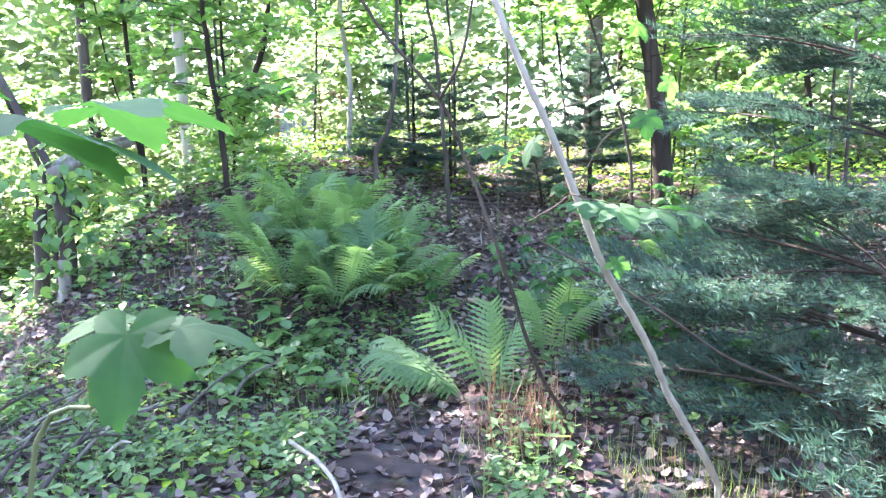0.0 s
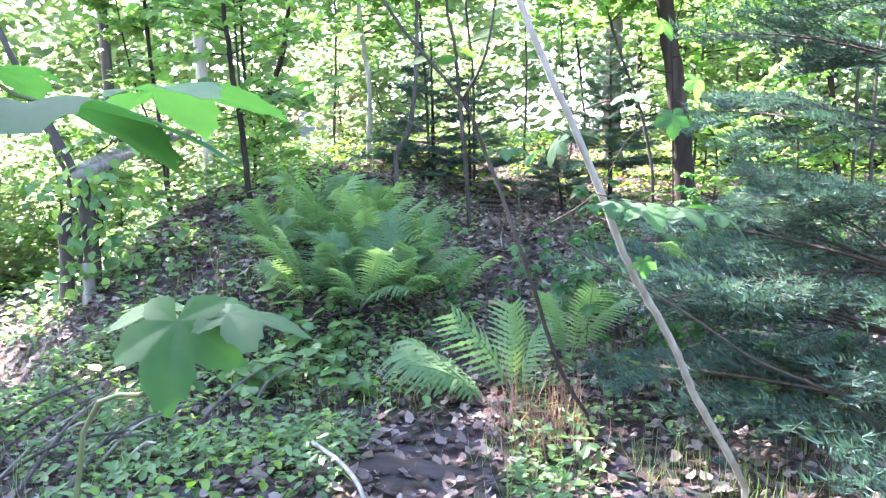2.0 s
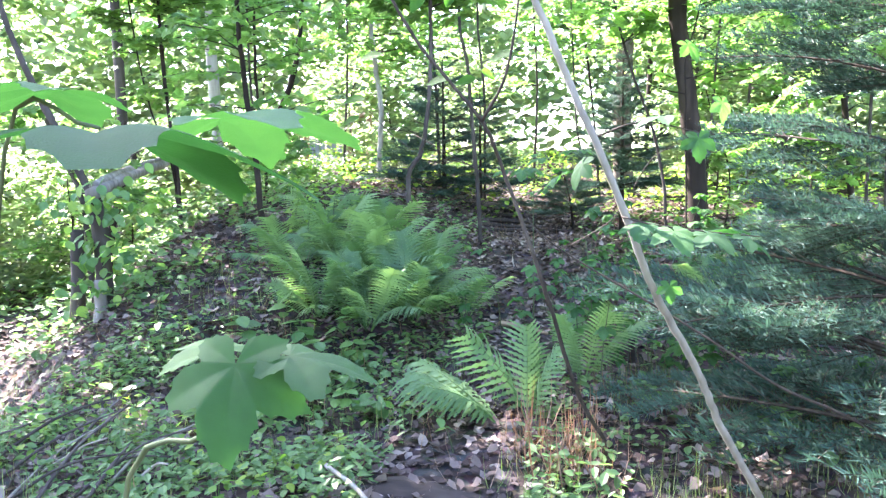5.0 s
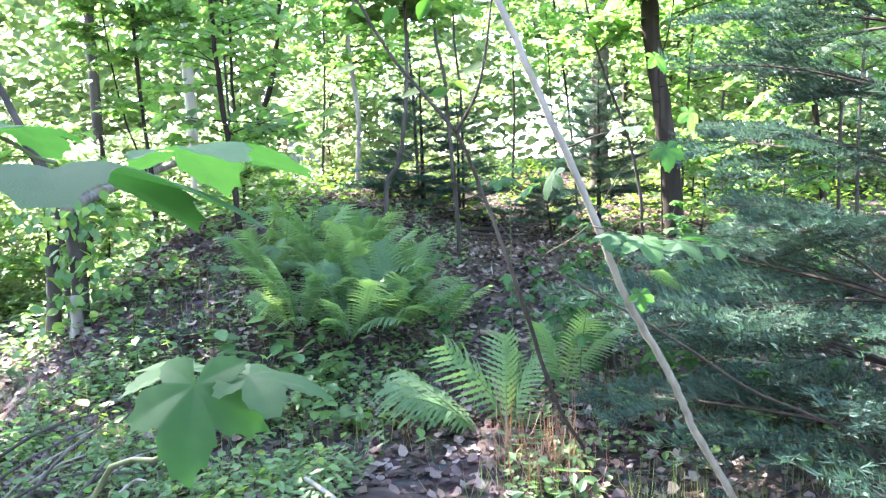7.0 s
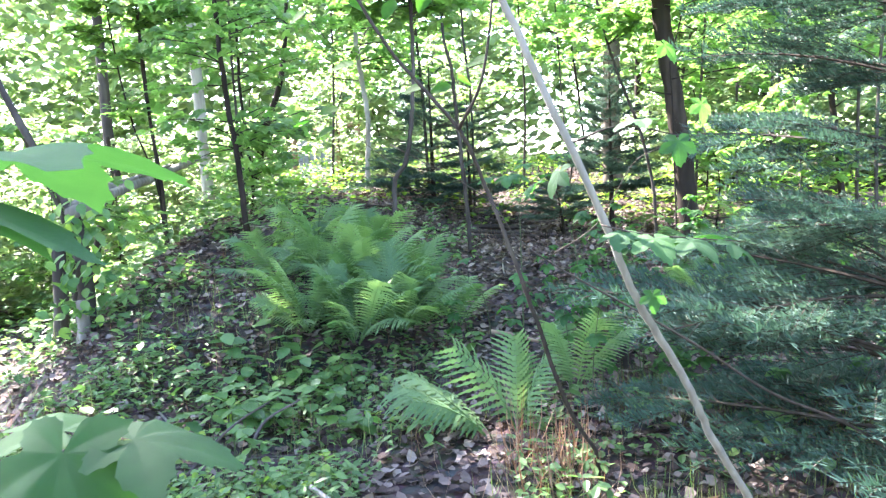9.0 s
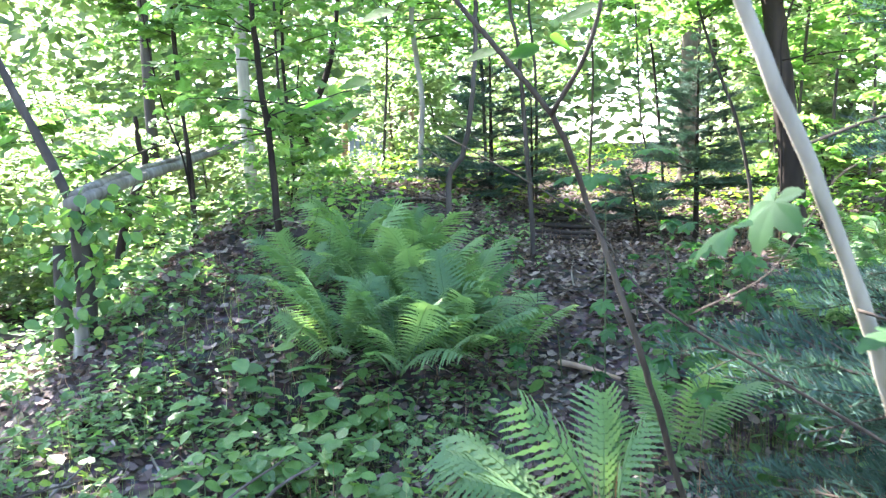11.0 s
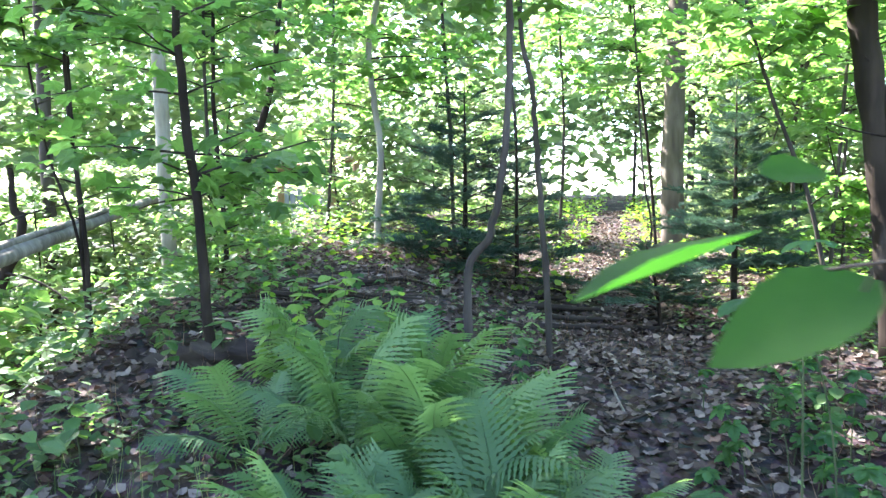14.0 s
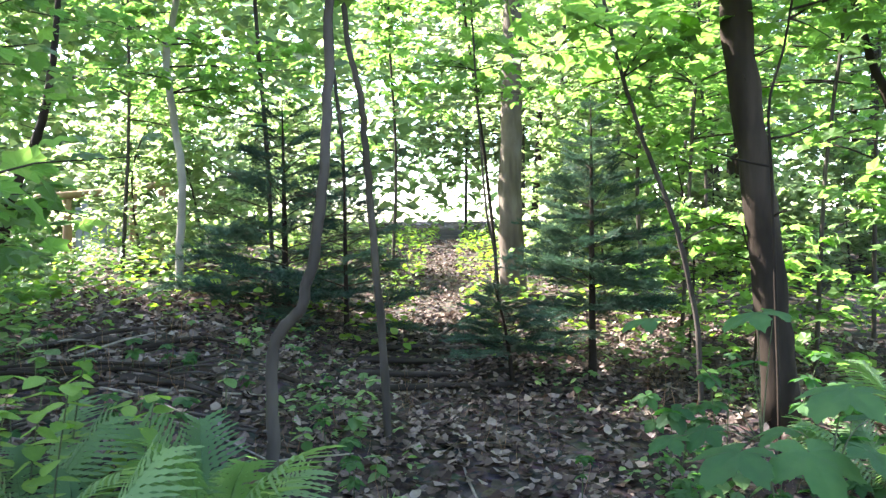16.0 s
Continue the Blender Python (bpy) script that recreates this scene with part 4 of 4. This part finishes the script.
# ---- loose ground cover ----
def litter():
    n = 76000
    x, y = rng.uniform(-5, 5, n), -3.0 + 16 * rng.random(n) ** 0.9
    far = np.arange(n) % 9 == 0
    y = np.where(far, rng.uniform(12, 24, n), y)
    x = np.where(far, path_line(y) + rng.normal(0, 1.3, n), x)
    keep = rng.random(n) < np.where(x < -3, 0.5, 1.0)
    x, y = x[keep], y[keep]
    r_, a_ = flat_turns(len(x), 0.35)
    v, t = spread(CURLED, np.stack([x, y, height(x, y) + rng.uniform(0.0, 0.03, len(x))], 1), r_, a_, rng.uniform(0.035, 0.085, len(x)))
    thing("leaf_litter", "brown and grey fallen leaves covering the soil", "fallen leaves", kind="stuff", data=mesh_of("leaf_litter", v, t, LITTER))


litter()


def patch(x, y, scale, seed):
    return np.array([noise.noise(Vector((a * scale + seed, b * scale, seed))) for a, b in zip(x, y)])


def herbs(name, label, category, n, box, leaf, size, tall, material, clear_path=0.35, cut=0.0, seed=3.0, scale=0.8):
    x, y = rng.uniform(box[0], box[1], n), rng.uniform(box[2], box[3], n)
    keep = (patch(x, y, scale, seed) > cut) & (abs(x - path_line(y)) > clear_path)
    x, y = x[keep], y[keep]
    n = len(x)
    r_, a_ = flat_turns(n, 0.35)
    z = height(x, y) + rng.uniform(0.02, 1, n) ** 1.4 * tall
    v, t = spread(leaf, np.stack([x, y, z], 1), r_, a_, rng.uniform(0.6, 1.3, n) * size)
    thing(name, label, category, kind="stuff", data=mesh_of(name, v, t, material))


herbs("ground_herbs", "low light-green herbs and seedlings over litter", "ground cover", 15000, (-4.5, 0.4, 1.5, 5.0), OVAL, 0.043, 0.13, HERB, 0.35, -0.02, 3.0, 1.3)
herbs("ground_herbs", "narrow-leaved herbs between the low ones", "ground cover", 9000, (-4.5, 0.6, 1.5, 5.2), SLIM, 0.06, 0.20, HERB, 0.35, 0.0, 21.0, 1.7)
herbs("ground_herbs", "low green herbs at the edge of the path", "ground cover", 11000, (-0.5, 4.5, 2.5, 9.0), OVAL, 0.043, 0.14, HERB, 0.5, 0.06, 8.0, 1.4)
herbs("ground_herbs", "broad herb leaves standing over the low ones", "ground cover", 1500, (-4.5, 3.5, 2.0, 7.5), OVAL, 0.095, 0.24, HERB, 0.6, 0.14, 14.0, 1.5)
herbs("ground_herbs", "maple seedlings low over the bank", "ground cover", 3500, (-3, 4.5, 3.5, 11.0), MAPLE_LEAF, 0.045, 0.2, HERB, 0.45, 0.05, 4.0, 1.1)
herbs("ground_herbs", "low yellow-green herbs near the start", "ground cover", 6000, (-3.5, 0.0, -2.0, 4.6), OVAL, 0.05, 0.16, BRIGHT, 0.3, 0.04, 11.0, 1.6)
herbs("ground_herbs", "small mixed herbs on the foot of the bank", "ground cover", 7000, (-3.2, 0.6, 3.4, 6.6), SLIM, 0.055, 0.12, HERB, 0.3, -0.05, 31.0, 2.2)
herbs("ground_herbs", "ivy and herbs on the falling slope", "ground cover", 16000, (-9, -2.0, 5.5, 15.0), OVAL, 0.08, 0.4, HERB, 0.0, -0.1, 5.0)
herbs("ground_herbs", "sunlit herbs at the top of the bank", "ground cover", 16000, (-5, 9, 10.5, 26.0), OVAL, 0.09, 0.4, BRIGHT, 0.28, -0.25, 6.0)


def blades(name, label, n, box, tall, material, wide=0.004, seed=2.0, cut=0.0):
    x, y = rng.uniform(box[0], box[1], n), rng.uniform(box[2], box[3], n)
    keep = patch(x, y, 1.2, seed) > cut
    x, y = x[keep], y[keep]
    n = len(x)
    blade = (np.array([(-wide, 0, 0), (wide, 0, 0), (wide * 0.8, 0.55, 0.05), (-wide * 0.8, 0.55, 0.05), (0, 1, 0.28)]) , np.array([(0, 1, 2), (0, 2, 3), (3, 2, 4)]))
    a = rng.uniform(0, 2 * np.pi, n)
    ahead = np.stack([np.cos(a) * 0.7, np.sin(a) * 0.7, rng.uniform(0.4, 1.6, n)], 1)
    right = np.stack([np.sin(a), -np.cos(a), 0 * a], 1)
    v, t = spread(blade, np.stack([x, y, height(x, y) - 0.01], 1), right, ahead, rng.uniform(0.5, 1.2, n) * tall)
    thing(name, label, "grass", kind="stuff", data=mesh_of(name, v, t, material))


blades("grass", "thin green grass under the spruce", 4500, (0.7, 3.5, 1.9, 5.0), 0.2, GRASS, 0.008, cut=-0.2)
blades("grass", "sparse grass among the herbs", 5000, (-4, 0.6, 1.6, 6.0), 0.22, GRASS, 0.008, 5.0)
blades("dry_grass", "rust-brown dry stalks in a tuft", 190, (0.15, 0.55, 3.3, 3.95), 0.34, STRAW, 0.008, cut=-1.0)
blades("dry_grass", "grey dead stalks on the bank", 2500, (-3, 4, 3, 10), 0.25, STRAW, 0.006, 7.0)


# ---- seedlings that can be told apart ----
for sx, sy, tall, pairs, size in ((-1.35, 5.25, 0.30, 4, 0.12), (-1.15, 5.05, 0.26, 3, 0.12), (-1.55, 5.1, 0.22, 3, 0.11), (-1.0, 5.2, 0.2, 3, 0.10), (-1.75, 4.7, 0.24, 3, 0.10),
                                  (-1.34, 4.0, 0.34, 4, 0.07), (-0.85, 4.2, 0.3, 3, 0.07), (-1.2, 4.45, 0.2, 3, 0.09), (-0.75, 4.6, 0.16, 3, 0.09), (-0.15, 3.75, 0.22, 3, 0.08),
                                  (0.05, 5.4, 0.2, 3, 0.09), (0.75, 5.6, 0.25, 3, 0.10), (1.25, 5.9, 0.25, 3, 0.10), (-2.1, 5.0, 0.25, 3, 0.09), (-2.5, 4.5, 0.22, 3, 0.09), (-2.2, 6.1, 0.25, 3, 0.10)):
    seedling("broad-leaved green seedling in the litter", sx, sy, tall, pairs, size, LEAF_HERB, (rng.normal(0, 0.05), rng.normal(0, 0.05)))
for k in range(60):
    sx, sy = rng.uniform(-2.6, 2.6), rng.uniform(3.6, 9.0)
    if abs(sx - float(path_line(sy))) > 0.65:
        seedling("small green seedling in the litter", sx, sy, rng.uniform(0.12, 0.3), 2 + k % 2, rng.uniform(0.06, 0.1), LEAF_HERB, (rng.normal(0, 0.04), rng.normal(0, 0.04)))
for sx, sy, tall in ((-1.3, 6.55, 0.62), (-1.45, 6.75, 0.55), (-1.1, 6.7, 0.5), (-1.55, 6.5, 0.45), (-1.2, 6.4, 0.66), (-1.0, 6.55, 0.6), (-1.4, 6.4, 0.58), (-1.25, 6.85, 0.62), (-1.6, 6.7, 0.55)):
    seedling("bright yellow-green bramble shoot", sx, sy, tall, 8, 0.07, LEAF_BRIGHT, (0.08, -0.05), "bramble shoots", name="bramble")
for sx, sy, tall, s_ in ((0.35, 5.2, 0.45, 0.085), (0.6, 5.5, 0.4, 0.085), (-0.1, 5.3, 0.42, 0.08), (0.95, 5.0, 0.45, 0.09), (1.0, 6.1, 0.5, 0.09), (0.75, 6.6, 0.4, 0.08), (0.55, 6.2, 0.3, 0.07), (1.4, 6.4, 0.4, 0.08), (1.2, 5.4, 0.75, 0.10), (1.05, 5.25, 0.85, 0.10)):
    seedling("maple seedling with level leaves", sx, sy, tall, 3, s_, LEAF_MAPLE, (rng.normal(0, 0.08), rng.normal(0, 0.08)), "maple seedlings", name="maple_seedling")

for k in range(64):
    sy = rng.uniform(4.4, 8.0)
    sx = float(path_line(sy)) + 0.5 + 2.0 * rng.random() ** 1.3
    tall = rng.uniform(0.22, 0.62)
    if math.hypot(sx - 2.25, sy - 8.0) > 0.3:
        seedling("blue-green maple seedling among herbs", sx, sy, tall, 2 + k % 2, rng.uniform(0.06, 0.105), LEAF_MAPLE, (rng.normal(0, 0.08), rng.normal(0, 0.08)), "maple seedlings", name="maple_seedling")
for k in range(22):
    sx, sy = rng.uniform(-1.65, -0.5), rng.uniform(4.0, 5.0)
    seedling("broad-leaved green seedling in the litter", sx, sy, rng.uniform(0.12, 0.3), 2 + k % 2, rng.uniform(0.085, 0.125), LEAF_HERB, (rng.normal(0, 0.05), rng.normal(0, 0.05)))
for k in range(44):
    sx, sy = (rng.uniform(0.3, 2.2), rng.uniform(5.6, 7.6)) if k < 24 else (rng.uniform(-2.4, -0.2), rng.uniform(7.2, 9.4))
    seedling("low maple seedling on the bank", sx, sy, rng.uniform(0.10, 0.26), 2, rng.uniform(0.05, 0.085), LEAF_MAPLE, (rng.normal(0, 0.04), rng.normal(0, 0.04)), "maple seedlings", name="maple_seedling")
for k in range(14):
    sx, sy = -1.3 + rng.normal(0, 0.5), 8.9 + rng.normal(0, 0.5)
    L, a = rng.uniform(0.5, 1.2), rng.normal(0.15, 0.35)
    ends = [(sx + f * L * math.cos(a), sy + f * L * math.sin(a)) for f in (-0.5, 0.05, 0.5)]
    pole("branch", "dark fallen branch lying along the bank", "fallen branch", [(px, py + rng.normal(0, 0.03), float(height(px, py)) + rng.uniform(0.02, 0.09)) for px, py in ends], rng.uniform(0.012, 0.028), 0.008, BARK_DARK if k % 2 else LOGWOOD, "fallen branches", 6, 0.12)

# ---- dead wood on the ground ----
pole("log", "dark rotten log sunk in the ground", "log", [(-0.66, 3.30, -0.03), (-0.3, 3.36, -0.01), (0.10, 3.31, -0.03)], 0.105, 0.09, LOGWOOD, sides=12, lump=0.10)
pole("stick", "pale barkless stick lying over the log", "stick", [(-0.7, 3.3, 0.19), (-0.56, 3.14, 0.17), (-0.46, 2.94, 0.17), (-0.41, 2.84, 0.12)], 0.011, 0.009, BARK_HAZEL, "sticks")
pole("log", "mossy dark rotten log on the bank", "log", [(-2.45, 7.25, 0.80), (-2.1, 7.15, 0.90), (-1.8, 7.05, 0.93), (-1.5, 7.1, 0.95), (-1.2, 7.2, 0.90)], 0.085, 0.055, LOGWOOD, sides=16, lump=0.32)
pole("stick", "pale splintered stick lying on the litter", "stick", [(0.16, 5.92, 0.27), (0.32, 5.78, 0.27), (0.50, 5.66, 0.24)], 0.02, 0.012, RAILWOOD, "sticks")
pole("stump", "small dark broken stump in the litter", "stump", [(0.94, 4.82, 0.24), (0.94, 4.83, 0.31), (0.94, 4.84, 0.39)], 0.022, 0.018, LOGWOOD, lump=0.15)
for k in range(5):
    yy = 9.6 + 0.45 * k
    xx = float(path_line(yy))
    pole("root", "dark root crossing the path like a step", "root", [(xx - 0.75, yy + 0.05 * (k % 2), float(height(xx - 0.75, yy)) + 0.015), (xx, yy + 0.06, float(height(xx, yy)) + 0.03), (xx + 0.7, yy - 0.04, float(height(xx + 0.7, yy)) + 0.015)], 0.03, 0.018, LOGWOOD, "roots")
for k in range(96):
    if k < 22:
        sx, sy = -1.75 + rng.normal(0, 0.28), 3.55 + rng.normal(0, 0.25)
    elif k < 70:
        sx, sy = -1.6 + rng.normal(0, 0.7), 8.4 + rng.normal(0, 0.7)
    else:
        sx, sy = rng.uniform(-2.5, 3), rng.uniform(3, 9)
    L, a = rng.uniform(0.25, 0.9), rng.normal(0.1, 0.6) if k < 70 else rng.uniform(0, 3.1)
    p0, p1 = np.array([sx - L / 2 * math.cos(a), sy - L / 2 * math.sin(a)]), np.array([sx + L / 2 * math.cos(a), sy + L / 2 * math.sin(a)])
    up_ = 0.012 + (0.22 * rng.random() if k < 22 else 0.08 * rng.random() if k < 70 else 0)
    mid = (p0 + p1) / 2 + rng.normal(0, 0.03, 2)
    pole("stick", ("grey dead stick in a brush heap" if k < 70 else "fallen twig lying on the litter"), "stick", [(*p0, float(height(*p0)) + 0.005), (*mid, float(height(*mid)) + up_), (*p1, float(height(*p1)) + up_ * 1.3)], rng.uniform(0.006, 0.014), 0.004, BARK_GREY if k % 4 else BARK_HAZEL, "sticks", 5)


# ---- woods behind ----
rng = np.random.default_rng(19)
for k in range(18):
    bx = -4.5 + 19 * ((k * 0.618) % 1)
    by = 15 + 13 * rng.random()
    if abs(bx - float(path_line(by)) + 0.6) < 2.6:
        bx += 4.5
    if -0.25 * by < bx < 0.04 * by:
        bx += 9.0
    z0 = float(height(bx, by))
    tall = rng.uniform(7, 11)
    tree("maple_tree", "slim woodland tree with a light leafy crown", "tree", [(bx, by, z0), (bx + rng.normal(0, 0.2), by, z0 + tall * 0.5), (bx + rng.normal(0, 0.5), by, z0 + tall)], rng.uniform(0.05, 0.12), 0.03, BARK_GREY if k % 3 else BARK_DARK, group="woodland trees", sides=7,
         crown=dict(n_boughs=60, reach=2.2, lo=0.30, hi=1.0, per_bough=30, size=0.16))

# trees that close the wood on the sides and behind
for k, (bx, by) in enumerate(((-5.4, 4.8), (-6.4, 7.2), (-7.6, 7.4), (-6.3, 14.2), (9.0, 6.5), (10.5, 10.5), (8.0, 1.5), (-11.0, -6.0), (9.0, -8.0), (-2.0, -13.0), (3.0, -15.0))):
    z0 = float(height(bx, by))
    tall = rng.uniform(10, 12)
    tree("maple_tree", "tall woodland maple with a high crown", "tree", [(bx, by, z0), (bx + rng.normal(0, 0.2), by, z0 + tall * 0.5), (bx + rng.normal(0, 0.4), by, z0 + tall)], rng.uniform(0.08, 0.14), 0.04, BARK_GREY, group="woodland trees", sides=7,
         crown=dict(n_boughs=64, reach=2.5, lo=0.58, hi=1.0, per_bough=42, size=0.17))

tree("maple_tree", "tall woodland maple leaning over the bank", "tree", [(-6.7, 9.9, float(height(-6.7, 9.9))), (-6.4, 10.0, 4.0), (-5.5, 10.2, 7.5), (-4.6, 10.4, 10.6)], 0.11, 0.04, BARK_GREY, group="woodland trees", sides=7,
     crown=dict(n_boughs=90, reach=2.8, lo=0.52, hi=1.0, per_bough=44, size=0.17))

# ---- leafy shrubs under the trees ----
for k in range(34):
    if k < 12:
        bx, by = rng.uniform(-9.5, -4.2), rng.uniform(8.5, 15)
    else:
        bx, by = -6 + 17 * ((k * 0.618) % 1), rng.uniform(13.5, 22)
    if abs(bx - float(path_line(by)) + 0.4) < 1.9:
        bx += 3.2
    z0 = float(height(bx, by))
    tall = rng.uniform(1.6, 3.2)
    tree("shrub", "leafy sunlit shrub at the edge of the clearing", "shrub", [(bx, by, z0), (bx + rng.normal(0, 0.1), by, z0 + tall * 0.5), (bx + rng.normal(0, 0.3), by, z0 + tall)], 0.02, 0.008, BARK_GREY, group="shrubs", sides=5,
         crown=dict(n_boughs=44, reach=1.15, lo=0.05, hi=1.0, per_bough=30, size=0.12))


for bx, by, tall in ((-4.9, 9.3, 1.5), (-5.0, 11.2, 2.0), (-2.6, 9.6, 1.0), (2.9, 9.2, 1.3), (3.4, 8.2, 1.5), (3.2, 10.6, 1.8)):
    z0 = float(height(bx, by))
    tree("shrub", "young maple bush with level leaf sprays", "shrub", [(bx, by, z0), (bx + 0.05, by, z0 + tall * 0.5), (bx + rng.normal(0, 0.15), by, z0 + tall)], 0.014, 0.006, BARK_DARK, group="shrubs", sides=5,
         crown=dict(n_boughs=18, reach=0.75, lo=0.15, hi=1.0, per_bough=22, size=0.085), material=MAPLE, leaf=MAPLE_LEAF)


def far_woods():
    at, sz = [], []
    for k in range(1700):
        a = rng.uniform(0, 2 * np.pi) if k % 2 == 0 else rng.normal(-0.22, 0.5)
        d = rng.uniform(24, 48)
        x, y = d * math.sin(a), 5 + d * math.cos(a)
        top = rng.uniform(0.3, 15)
        az = (math.degrees(a) + 180) % 360 - 180
        if 2 < az < 13 and top < 5.5 + 2.0 * rng.random() and rng.random() < 0.62:
            continue
        c = np.array([x, y, max(float(height(x, y)), -3) + top])
        at.append(c + rng.normal(0, 1, (60, 3)) * (1.4, 1.4, 0.9))
        sz.append(rng.uniform(0.4, 0.75, 60))
    at, sz = np.concatenate(at), np.concatenate(sz)
    r_, a_ = flat_turns(len(at), 0.5)
    v, t = spread(DIAMOND, at, r_, a_, sz)
    thing("far_woods", "sunlit leafy woods closing the clearing", "woods", kind="stuff", data=mesh_of("far_woods", v, t, CANOPY))


far_woods()


# ---- single fallen leaves on the path and bank ----
FALLEN_MESHES = [mesh_of("fallen_leaf", *tpl, FALLEN) for tpl in (CURLED, oval_leaf(0.33, 0.12, 1), maple_leaf())]
for k in range(290):
    y_ = rng.uniform(4.2, 8.6)
    x_ = float(path_line(y_)) + rng.normal(0, 0.7)
    s_ = rng.uniform(0.06, 0.10) * (0.6 if k % 3 == 2 else 1.0)
    part("fallen_leaf", FALLEN_MESHES[k % 3], GROUND, m=pose(x_, y_, float(height(x_, y_)) + 0.028, rng.normal(0, 14), rng.normal(0, 14), rng.uniform(0, 360)) @ Matrix.Diagonal((s_, s_, s_, 1)))
